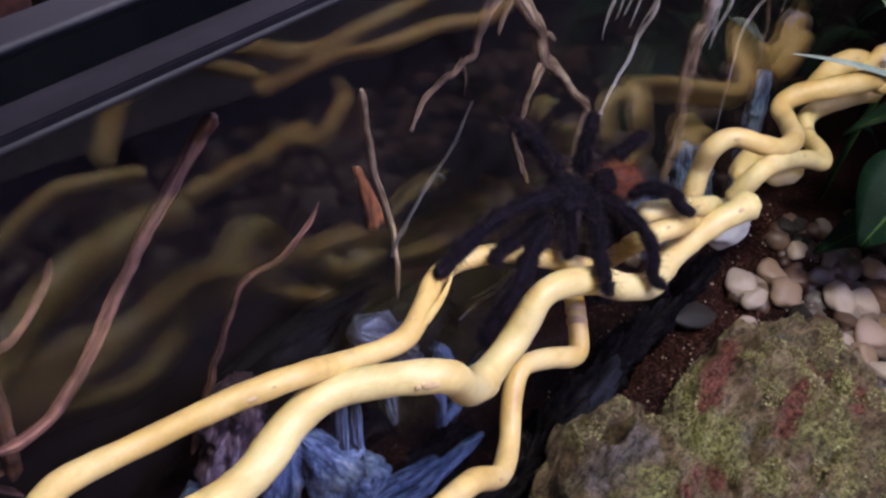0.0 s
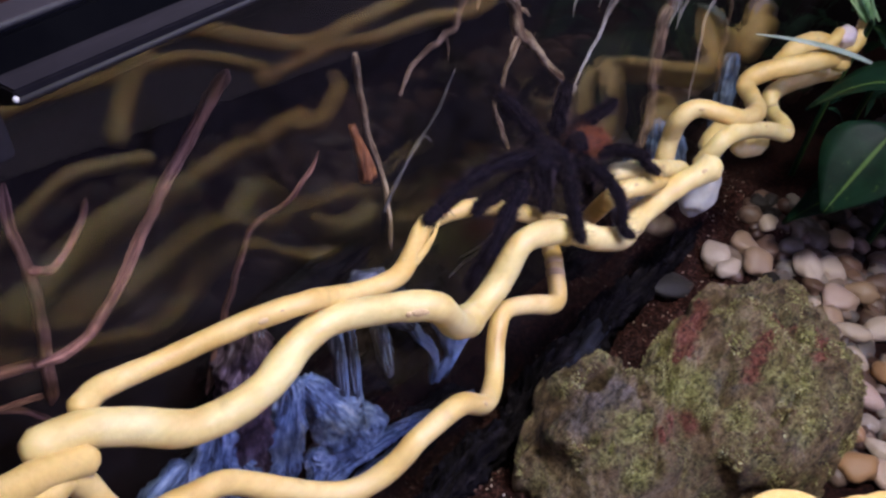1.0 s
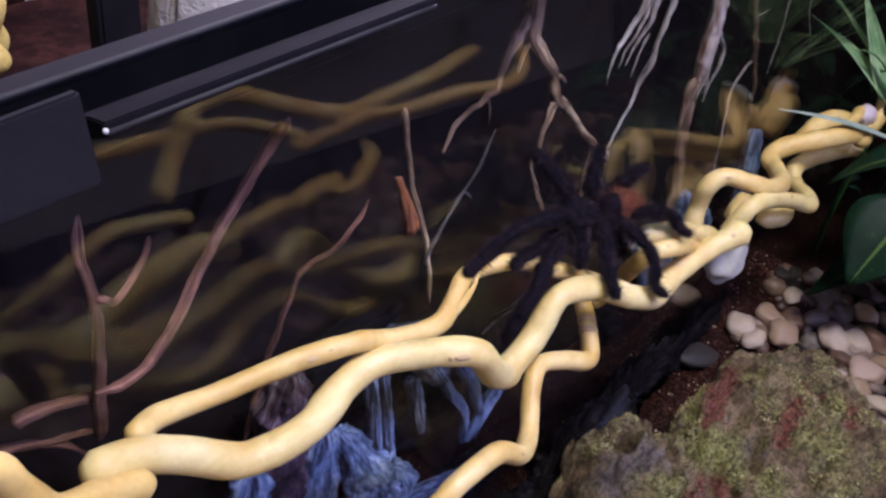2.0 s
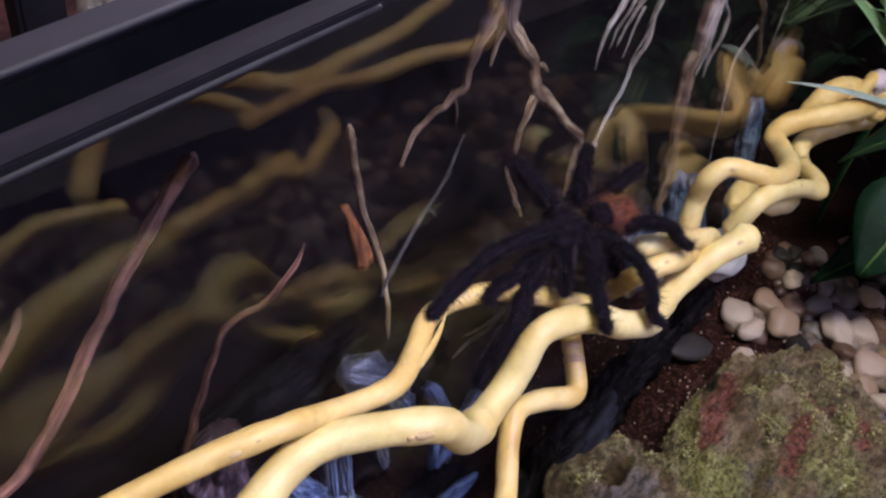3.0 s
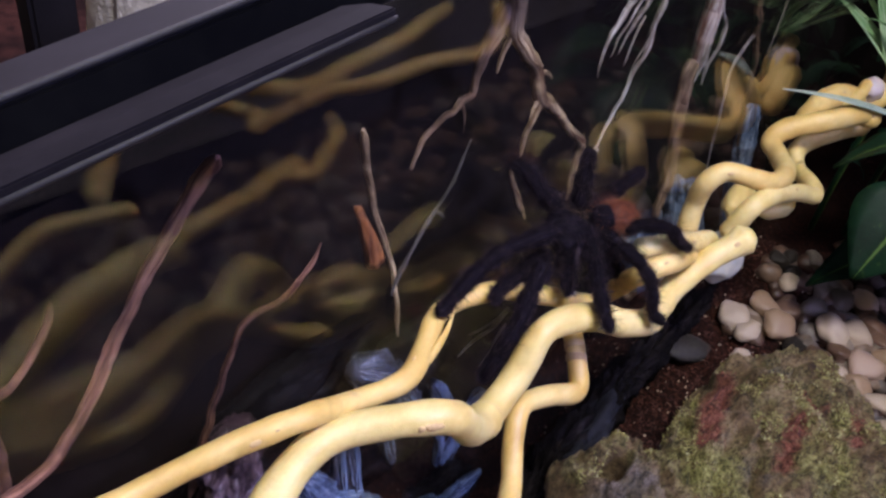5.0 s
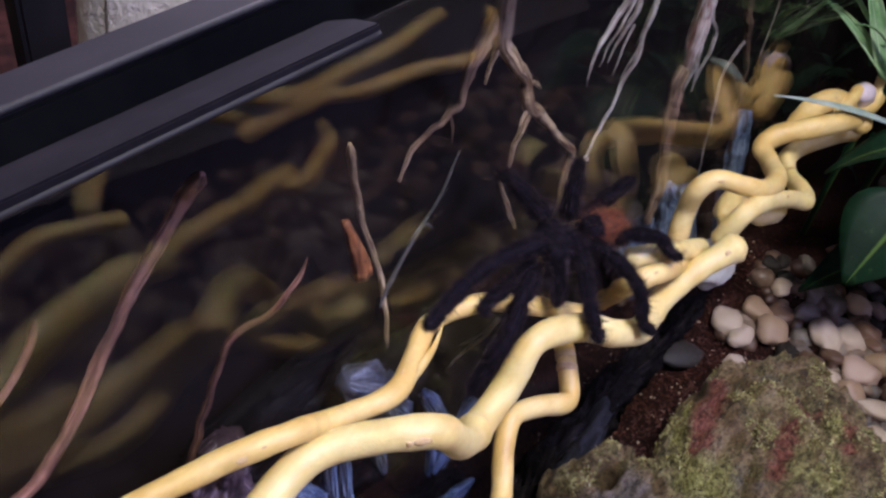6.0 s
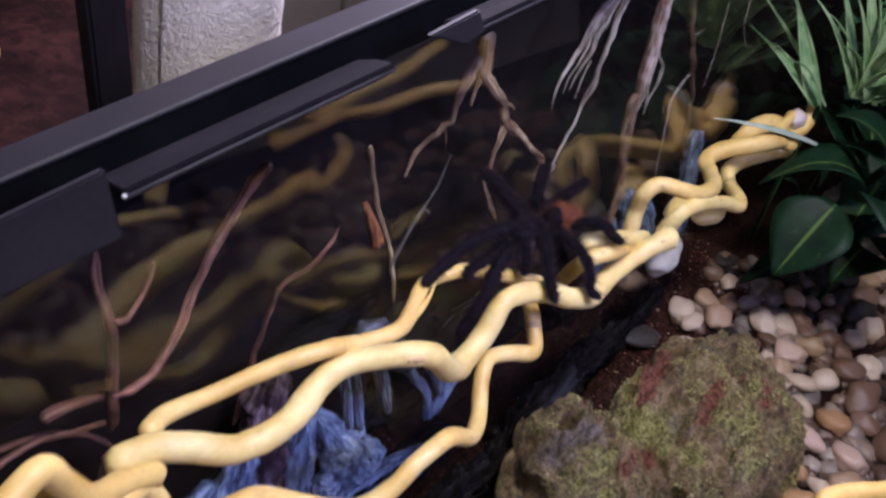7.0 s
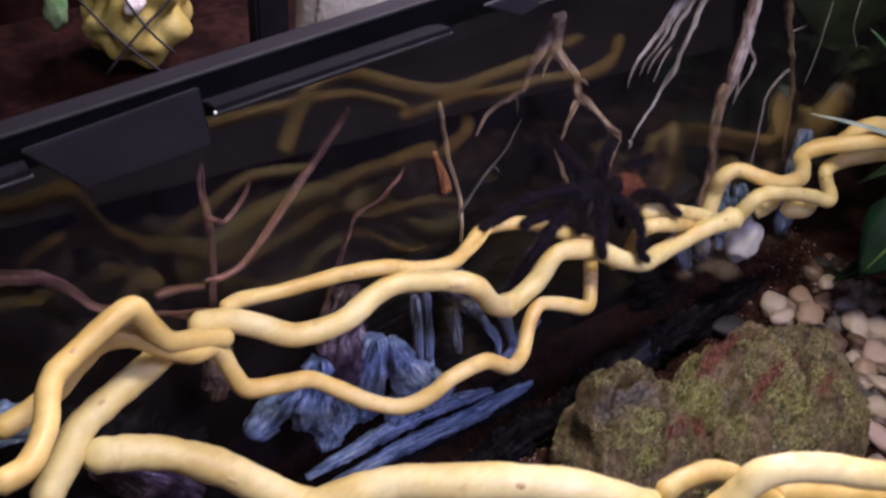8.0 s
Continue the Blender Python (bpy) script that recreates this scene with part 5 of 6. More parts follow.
def tongue(bm, points, wide, deep, face, seed=0.0, ragged=0.06, sides=40, groove=0.55):
    """A worn wooden lobe along a curve: oval in section, deeply grooved along its grain, with ragged ends.
    wide and deep: half the width across face and half the thickness, at even steps along it."""
    line, at = curve(points, 0.0016)
    uv = bm.loops.layers.uv.verify()
    face = Vector(face).normalized()

    def step(row, u):
        x = u * (len(row) - 1)
        i = min(int(x), len(row) - 2)
        return row[i] + (row[i + 1] - row[i]) * (x - i)

    rings, way_along = [], 0.0
    for i, (q, u) in enumerate(zip(line, at)):
        t = (line[min(i + 1, len(line) - 1)] - line[max(i - 1, 0)]).normalized()
        side = t.cross(face).normalized()
        out = side.cross(t)
        if i:
            way_along += (q - line[i - 1]).length
        a, b = step(wide, u), step(deep, u)
        ring = []
        for k in range(sides):
            ang = 2 * math.pi * k / sides
            c, n = math.cos(ang), math.sin(ang)
            end = u + ragged * noise.noise((c * 2.5, n * 2.5, seed)) + 0.6 * ragged * noise.noise((c * 7, n * 7, seed + 5))
            taper = math.sqrt(max(0.02, min(1.0, (end + ragged) / (2.2 * ragged), (1 - end + ragged) / (2.2 * ragged))))
            cut_in = abs(noise.noise((c * 4.2, n * 4.2, way_along * 22 + seed))) * groove + 0.25 * groove * abs(noise.noise((c * 13, n * 13, way_along * 60 + seed)))
            f = taper * (1.15 - cut_in + 0.34 * noise.noise((c * 1.6, n * 1.6, way_along * 95 + seed)) + 0.20 * noise.noise((c * 3.5, n * 3.5, way_along * 260 + seed)) + 0.12 * noise.noise(q * 520 + Vector((c, n, seed))))
            ring.append((bm.verts.new(q + side * c * a * f + out * n * b * f), (k / sides, way_along)))
        rings.append(ring)
    for r0, r1 in zip(rings, rings[1:]):
        for k in range(sides):
            j = (k + 1) % sides
            quad = (r0[k], r0[j], r1[j], r1[k])
            f = bm.faces.new([v[0] for v in quad])
            for lp, v, x in zip(f.loops, quad, (k, k + 1, k + 1, k)):
                lp[uv].uv = (x / sides, v[1][1])
    bm.faces.new([v[0] for v in rings[0]][::-1])
    bm.faces.new([v[0] for v in rings[-1]])
    return bm


def wood_threads(bm, points, wide, deep, count, seed):
    """Bleached threads lying in the grain of a lobe, some of them standing off its lower end."""
    rng = random.Random(seed)
    line = curve(points, 0.004)[0]
    for _ in range(count):
        n = rng.randint(4, max(5, len(line) // 2))
        i = rng.randint(0, max(0, len(line) - n - 1))
        off = rng.uniform(-1, 1)
        w = wide[0] + (wide[-1] - wide[0]) * i / len(line)
        run = []
        for k in range(i, min(len(line), i + n)):
            t = (line[min(k + 1, len(line) - 1)] - line[max(k - 1, 0)]).normalized()
            side = t.cross(N).normalized()
            run.append(line[k] + side * off * w * 0.95 - N * (deep[0] * 1.0 * math.sqrt(max(0.0, 1 - off * off)) + 0.0003) + side * 0.0016 * noise.noise((k * 0.4, off * 9, seed)))
        if len(run) > 2:
            r = rng.uniform(0.0002, 0.0006)
            tube(bm, run[::2] if len(run) > 4 else run, lambda u: r * max(0.12, math.sin(math.pi * (0.06 + 0.88 * u))), 5, 0.003, 0.4, 300, 1.0, False)
    return bm


def driftwood(label, base, lobes):
    """lobes: name, material, (u, w, v) points on the glass side, half widths, half depths, threads."""
    ob = empty("driftwood", SIDE @ Vector(base))
    tagged(ob, label, "driftwood", "weathered driftwood behind the glass")
    inv = Matrix.Translation(-(SIDE @ Vector(base)))
    for n, (name, material, points, wide, deep, threads) in enumerate(lobes):
        world_points = [SIDE @ Vector(q) for q in points]
        seed = 3.7 * n + 10 * abs(base[0])
        lobe = finish(name, tongue(bmesh.new(), world_points, wide, deep, N, seed), material, None)
        lobe.data.transform(inv)
        lobe.parent = ob
        if threads:
            got = finish("splinters", wood_threads(bmesh.new(), world_points, wide, deep, threads, 40 + n), BLEACHED, None)
            tagged(got, "bleached wood splinters coloured as blue-lit", kind="stuff")
            got.data.transform(inv)
            got.parent = lobe


driftwood("weathered streaked driftwood stump coloured as blue-lit, with dark gap slabs", (-0.32, 0.03, 0.0), [
    # dark slabs stand where only shade lies between the lobes
    ("hollow", DRIFT_SHADE, [(-0.325, 0.050, 0.140), (-0.320, 0.050, 0.09), (-0.325, 0.050, 0.03)], [0.045, 0.062, 0.060], [0.007, 0.009, 0.007], 0),
    ("hollow", DRIFT_SHADE, [(-0.255, 0.048, 0.110), (-0.250, 0.048, 0.07), (-0.255, 0.048, 0.015)], [0.028, 0.036, 0.030], [0.007, 0.009, 0.007], 0),
    ("dome", DRIFT_BROWN, [(-0.354, 0.026, 0.160), (-0.360, 0.026, 0.142), (-0.369, 0.025, 0.110), (-0.377, 0.023, 0.070)], [0.0085, 0.0125, 0.0135, 0.012], [0.008, 0.010, 0.011, 0.009], 26),
    ("lobe", DRIFT, [(-0.383, 0.022, 0.120), (-0.392, 0.020, 0.098), (-0.400, 0.018, 0.070)], [0.0085, 0.0125, 0.013], [0.007, 0.009, 0.006], 24),
    ("lobe", DRIFT, [(-0.402, 0.020, 0.112), (-0.420, 0.019, 0.100), (-0.438, 0.018, 0.088)], [0.007, 0.012, 0.010], [0.006, 0.008, 0.005], 18),
    ("lobe", DRIFT, [(-0.344, 0.022, 0.116), (-0.352, 0.020, 0.090), (-0.364, 0.016, 0.055)], [0.0080, 0.0110, 0.0120], [0.007, 0.008, 0.006], 24),
    ("lobe", DRIFT, [(-0.336, 0.021, 0.108), (-0.329, 0.018, 0.085), (-0.322, 0.015, 0.060), (-0.316, 0.013, 0.036)], [0.0075, 0.0110, 0.0140, 0.0090], [0.006, 0.008, 0.008, 0.005], 60),
    ("lobe", DRIFT, [(-0.380, 0.019, 0.092), (-0.376, 0.017, 0.074), (-0.384, 0.015, 0.056)], [0.006, 0.009, 0.007], [0.005, 0.006, 0.004], 26),
    ("lobe", DRIFT, [(-0.309, 0.018, 0.062), (-0.302, 0.016, 0.046), (-0.308, 0.014, 0.034)], [0.005, 0.008, 0.006], [0.005, 0.006, 0.004], 26),
    ("lobe", DRIFT, [(-0.398, 0.018, 0.078), (-0.388, 0.016, 0.062), (-0.394, 0.015, 0.046)], [0.008, 0.011, 0.008], [0.005, 0.006, 0.004], 30),
    ("lobe", DRIFT, [(-0.343, 0.017, 0.060), (-0.338, 0.015, 0.050), (-0.344, 0.014, 0.040)], [0.008, 0.010, 0.008], [0.004, 0.005, 0.004], 24),
    ("column", DRIFT_GREY, [(-0.3125, 0.022, 0.134), (-0.3145, 0.020, 0.102), (-0.3185, 0.017, 0.076), (-0.322, 0.015, 0.056)], [0.0034, 0.0030, 0.0036, 0.0050], [0.004, 0.004, 0.004, 0.004], 12),
    ("column", DRIFT_GREY, [(-0.3045, 0.022, 0.132), (-0.3065, 0.020, 0.100), (-0.3105, 0.017, 0.074), (-0.3145, 0.015, 0.050)], [0.0030, 0.0032, 0.0034, 0.0055], [0.004, 0.004, 0.004, 0.004], 12),
    ("cap", DRIFT_GREY, [(-0.293, 0.028, 0.138), (-0.281, 0.026, 0.126), (-0.270, 0.024, 0.104), (-0.262, 0.022, 0.086)], [0.0065, 0.0105, 0.0090, 0.0030], [0.007, 0.010, 0.008, 0.004], 16),
    ("drip", DRIFT_GREY, [(-0.2850, 0.022, 0.108), (-0.2850, 0.020, 0.086), (-0.2835, 0.019, 0.066)], [0.0052, 0.0042, 0.0022], [0.004, 0.004, 0.002], 8),
    ("drip", DRIFT, [(-0.2650, 0.022, 0.094), (-0.2590, 0.020, 0.078), (-0.2515, 0.018, 0.058), (-0.2555, 0.017, 0.036)], [0.0028, 0.0034, 0.0026, 0.0012], [0.003, 0.003, 0.003, 0.002], 26),
    ("lobe", DRIFT, [(-0.2500, 0.022, 0.096), (-0.2420, 0.020, 0.072), (-0.2380, 0.018, 0.046)], [0.0040, 0.0044, 0.0022], [0.004, 0.004, 0.003], 36),
    ("lobe", DRIFT, [(-0.2130, 0.020, 0.060), (-0.2260, 0.019, 0.053), (-0.2400, 0.018, 0.043), (-0.2520, 0.017, 0.034)], [0.0040, 0.0042, 0.0034, 0.0016], [0.004, 0.004, 0.003, 0.002], 34),
    ("plank", DRIFT, [(-0.412, 0.016, 0.029), (-0.365, 0.014, 0.033), (-0.330, 0.013, 0.035), (-0.300, 0.012, 0.031), (-0.262, 0.012, 0.019)], [0.0030, 0.0060, 0.0070, 0.0055, 0.0030], [0.003, 0.005, 0.005, 0.004, 0.003], 50),
    ("plank", DRIFT, [(-0.398, 0.015, 0.010), (-0.340, 0.014, 0.009), (-0.280, 0.012, 0.005), (-0.225, 0.012, 0.004)], [0.0030, 0.0060, 0.0070, 0.0035], [0.003, 0.005, 0.005, 0.003], 22),
    ("foot", DRIFT_SHADE, [(-0.41, 0.030, -0.012), (-0.32, 0.028, -0.014), (-0.22, 0.026, -0.018)], [0.014, 0.018, 0.014], [0.010, 0.012, 0.010], 0),
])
driftwood("driftwood lump coloured as blue-lit and shaded low beside the looped vines", (-0.47, 0.02, 0.0), [
    ("stump", DRIFT_SHADE, [(-0.560, 0.034, 0.165), (-0.525, 0.034, 0.110), (-0.490, 0.034, 0.050), (-0.470, 0.034, -0.02)], [0.026, 0.036, 0.040, 0.034], [0.010, 0.013, 0.013, 0.012], 0),
    ("lobe", DRIFT, [(-0.575, 0.020, 0.185), (-0.552, 0.020, 0.178), (-0.532, 0.020, 0.165)], [0.008, 0.012, 0.006], [0.006, 0.008, 0.004], 20),
    ("lobe", DRIFT_BROWN, [(-0.520, 0.020, 0.128), (-0.500, 0.020, 0.095), (-0.480, 0.020, 0.06)], [0.010, 0.014, 0.010], [0.007, 0.009, 0.006], 8),
])
driftwood("frayed driftwood coloured as blue-lit upright beside the far vines", (0.02, 0.03, 0.0), [
    # one more dark slab in place of the shade behind these lobes
    ("hollow", DRIFT_SHADE, [(-0.03, 0.048, 0.075), (-0.03, 0.048, 0.0), (-0.03, 0.048, -0.05)], [0.040, 0.05, 0.05], [0.007, 0.009, 0.008], 0),
    ("lobe", DRIFT, [(-0.066, 0.026, 0.078), (-0.064, 0.022, 0.058), (-0.060, 0.018, 0.030)], [0.0075, 0.008, 0.006], [0.006, 0.006, 0.005], 30),
    ("lobe", DRIFT, [(-0.046, 0.026, 0.084), (-0.044, 0.022, 0.060), (-0.040, 0.018, 0.030)], [0.0070, 0.008, 0.007], [0.006, 0.006, 0.005], 34),
    ("lobe", DRIFT, [(-0.022, 0.026, 0.098), (-0.020, 0.022, 0.068), (-0.014, 0.018, 0.030)], [0.0060, 0.009, 0.008], [0.005, 0.006, 0.005], 36),
    ("lobe", DRIFT, [(0.004, 0.026, 0.082), (0.006, 0.022, 0.058), (0.012, 0.018, 0.02)], [0.0060, 0.009, 0.008], [0.005, 0.006, 0.005], 26),
    ("plank", DRIFT, [(0.082, 0.028, 0.105), (0.074, 0.024, 0.078), (0.066, 0.020, 0.045), (0.064, 0.018, 0.010)], [0.0080, 0.0110, 0.0110, 0.009], [0.004, 0.006, 0.006, 0.005], 10),
])


def bank():
    """The dark ridged root that lies along the glass beside the soil."""
    bm = bmesh.new()
    tongue(bm, [(-0.335, 0.058, -0.048), (-0.265, 0.066, -0.046), (-0.215, 0.058, -0.042), (-0.175, 0.065, -0.038), (-0.135, 0.059, -0.036), (-0.095, 0.063, -0.034), (-0.045, 0.058, -0.037), (0.010, 0.058, -0.035), (0.050, 0.053, -0.038)], [0.008, 0.012, 0.010, 0.013, 0.011, 0.012, 0.009, 0.009, 0.006], [0.022, 0.026, 0.028, 0.027, 0.026, 0.022, 0.014], (0, 0, 1), 31.0, 0.03, 64, 0.9)
    tagged(finish("root_log", bm, BANK), "dark grey ridged root lying between soil and glass", "root")


bank()


def chip():
    bm = bmesh.new()
    fluted(bm, [SIDE @ Vector(q) for q in ((-0.2955, 0.010, 0.241), (-0.2925, 0.010, 0.228), (-0.2915, 0.010, 0.212))], 0.0016, 0.0044, 3, 0.25)
    tagged(finish("bark_chip", bm, CHIP), "small orange bark chip stuck behind the glass", "bark chip")


chip()


# ---- tarantula ----
LEGS = [
    (0.0044, [(-0.2223, 0.0948, 0.1688), (-0.2449, 0.1033, 0.1672), (-0.2606, 0.1054, 0.1648), (-0.2803, 0.104, 0.1639), (-0.2934, 0.1007, 0.1682)]),
    (0.0048, [(-0.231, 0.0916, 0.1584), (-0.2466, 0.0872, 0.1559), (-0.2602, 0.0828, 0.1491), (-0.2691, 0.0833, 0.1379), (-0.2747, 0.0842, 0.1249)]),
    (0.0038, [(-0.2259, 0.0937, 0.1585), (-0.2458, 0.0955, 0.1572), (-0.2592, 0.0952, 0.1603), (-0.2663, 0.0933, 0.1602)]),
    (0.0038, [(-0.2061, 0.0876, 0.1638), (-0.2169, 0.0757, 0.1629), (-0.2275, 0.066, 0.1591), (-0.2337, 0.0579, 0.1549), (-0.2361, 0.0535, 0.1516)]),
    (0.0036, [(-0.1999, 0.0832, 0.1614), (-0.2017, 0.0726, 0.1636), (-0.2039, 0.059, 0.1617), (-0.2061, 0.0509, 0.1557), (-0.2089, 0.046, 0.1473), (-0.209, 0.04, 0.146)]),
    (0.0034, [(-0.1903, 0.076, 0.1623), (-0.1858, 0.0713, 0.1663), (-0.1772, 0.0613, 0.1658), (-0.1736, 0.0561, 0.1593), (-0.17, 0.051, 0.1561)]),
    (0.004, [(-0.19, 0.094, 0.1613), (-0.1809, 0.0913, 0.1681), (-0.1738, 0.0892, 0.1715), (-0.1598, 0.0881, 0.1726)]),
    (0.0042, [(-0.1954, 0.0984, 0.1648), (-0.1924, 0.101, 0.1729), (-0.187, 0.104, 0.1778), (-0.1778, 0.1082, 0.18)]),
    (0.0044, [(-0.2104, 0.1033, 0.1703), (-0.2157, 0.1098, 0.1785), (-0.2184, 0.1187, 0.185), (-0.2179, 0.1274, 0.1858)]),
]
PALPS = [
    (0.0034, [(-0.2198, 0.0905, 0.1637), (-0.2273, 0.0819, 0.16), (-0.2329, 0.0767, 0.1526)]),
    (0.003, [(-0.199, 0.0813, 0.1587), (-0.2006, 0.0743, 0.1545), (-0.2027, 0.069, 0.1476)]),
]


def tarantula():
    ob = empty("tarantula", (-0.206, 0.0946, 0.15))
    tagged(ob, "hairy black-violet tarantula with rust-red abdomen on the vines", "tarantula")
    inv = Matrix.Translation((0.206, -0.0946, -0.15))
    rng = random.Random(3)

    def body(name, bm, material, label=""):
        got = finish(name, bm, material, None, label)
        got.data.transform(inv)
        got.parent = ob
        return got

    def hairs(bm, at, way, length):
        side = way.orthogonal().normalized() * 0.00008
        tip = at + way * length
        a, b, c = bm.verts.new(at + side), bm.verts.new(at - side), bm.verts.new(tip)
        bm.faces.new((a, b, c))

    def fuzz(bm, count, length, tilt=0.8, droop=0.0):
        """Hairs of mixed length: a dense short pelt and long single bristles."""
        faces = list(bm.faces)
        areas = [f.calc_area() for f in faces]
        for n, f in enumerate(rng.choices(faces, areas, k=count)):
            way = (f.normal + Vector((rng.uniform(-1, 1), rng.uniform(-1, 1), rng.uniform(-1, 1) - droop)) * tilt).normalized()
            hairs(bm, f.calc_center_median(), way, length * (rng.uniform(0.35, 0.8) if n % 8 else rng.uniform(1.1, 2.7)))
        return bm

    carapace = blob(bmesh.new(), (-0.2095, 0.0935, 0.1630), (0.0125, 0.0100, 0.0052), (0, 15, -20), 0.25, 2, 1.0, 4)
    for v in carapace.verts:
        # furrows that run out from the middle of the back
        d = v.co - Vector((-0.2095, 0.0935, 0.1630))
        v.co.z += 0.0007 * math.sin(8 * math.atan2(d.y, d.x)) * min(1.0, d.xy.length / 0.006)
    carapace.normal_update()
    body("carapace", fuzz(carapace, 3200, 0.0026, 0.9), FUR)
    head = blob(bmesh.new(), (-0.2185, 0.0905, 0.1640), (0.0062, 0.0056, 0.0044), (0, 10, 25), 0.15, 2, 4.0, 3)
    head.normal_update()
    body("head", fuzz(head, 900, 0.0024, 0.8), FUR)
    for dx, dy in ((-0.2225, 0.0880), (-0.2190, 0.0845)):
        fang = tube(bmesh.new(), [(dx + 0.004, dy + 0.003, 0.1620), (dx, dy, 0.1590), (dx - 0.001, dy - 0.001, 0.1530), (dx, dy, 0.1480)], lambda u: 0.0034 * (1 - 0.5 * u), 10, 0.0012, 0.15, 300)
        fang.normal_update()
        body("jaw", fuzz(fang, 1000, 0.0024, 0.9), FUR)
    under = blob(bmesh.new(), (-0.2060, 0.0900, 0.1560), (0.0120, 0.0105, 0.0060), (0, 12, -20), 0.2, 2, 6.0, 3)
    under.normal_update()
    body("underside", fuzz(under, 1800, 0.0034, 1.0), FUR)
    ab = blob(bmesh.new(), (-0.1880, 0.0828, 0.1637), (0.0106, 0.0078, 0.0080), (0, 12, -20), 0.10, 2, 2.0, 4)
    ab.normal_update()
    body("abdomen", fuzz(ab, 5200, 0.0028, 0.8, 0.3), RUST_FUR, "rust-red furry abdomen")
    dark_saddle = blob(bmesh.new(), (-0.1945, 0.0862, 0.1648), (0.0058, 0.0068, 0.0066), (0, 12, -20), 0.15, 2, 3.0, 3)
    dark_saddle.normal_update()
    body("waist", fuzz(dark_saddle, 1500, 0.0034, 0.9), FUR)
    for name, rows in (("leg", LEGS), ("palp", PALPS)):
        for r, line in rows:
            n = len(line) - 1

            def radius(u, n=n, r=r):
                joint = max(0.0, math.cos(2 * math.pi * n * u)) ** 6
                swell = 0.12 * math.sin(2 * math.pi * n * u - 0.6)
                return 0.78 * r * (1.05 - 0.32 * u + swell * (1 - u)) * (1 - 0.30 * joint)

            bm = tube(bmesh.new(), line, radius, 12, 0.0010, 0.16, 300)
            bm.normal_update()
            body(name, fuzz(bm, 7000, 0.0027, 0.8, 0.15), FUR)


tarantula()


# ---- plants ----
def leafy_plant():
    ob = empty("leafy_plant", (0.10, -0.06, 0.0))
    tagged(ob, "broad dark green leaves with pale midribs growing by the gravel", "plant")
    inv = Matrix.Translation((-0.10, 0.06, 0.0))
    leaves = [((0.0867, -0.0385, 0.1182), (0.0477, 0.0286, 0.1), 0.042, 0.024), ((0.0502, -0.0272, 0.1153), (0.0042, -0.0187, 0.0639), 0.060, 0.004), ((0.0534, -0.0459, 0.0815), (0.028, 0.0017, 0.0227), 0.056, 0.010), ((0.0731, -0.0427, 0.1142), (0.0082, -0.0867, 0.1239), 0.05, 0.02), ((0.0968, -0.0388, 0.1159), (0.0926, -0.0647, 0.1512), 0.06, 0.02), ((0.1352, -0.0236, 0.1037), (0.1616, 0.035, 0.1209), 0.05, 0.01), ((0.1407, -0.0259, 0.1141), (0.1725, 0.0068, 0.1379), 0.05, 0.01), ((0.0753, -0.061, 0.0787), (0.0395, -0.0547, 0.0604), 0.05, 0.01), ((0.0637, -0.0611, 0.098), (0.0174, -0.1039, 0.103), 0.04, 0.01), ((0.1482, -0.0243, 0.12), (0.1555, 0.0246, 0.135), 0.05, 0.01), ((0.145, -0.042, 0.10), (0.0643, -0.0436, 0.085), 0.05, 0.012), ((0.1243, -0.0652, 0.095), (0.0536, -0.0306, 0.07), 0.05, 0.010), ((0.1826, -0.0296, 0.12), (0.1281, -0.0399, 0.10), 0.05, 0.012), ((0.0925, -0.0373, 0.15), (0.0830, 0.0085, 0.161), 0.04, 0.008), ((0.0907, -0.0555, 0.13), (0.0850, -0.0085, 0.143), 0.042, 0.008)]
    for base, tip, w, rise in leaves:
        got = thick_leaf("leaf", blade(bmesh.new(), base, tip, w, rise, 0.3, 12, 6, 0.8), LEAF, None)
        got.data.transform(inv)
        got.parent = ob
    got = finish("stem", tube(bmesh.new(), [(0.105, -0.055, -0.02), (0.11, -0.055, 0.05), (0.105, -0.05, 0.13)], 0.003, 8), LEAF, None)
    got.data.transform(inv)
    got.parent = ob


leafy_plant()


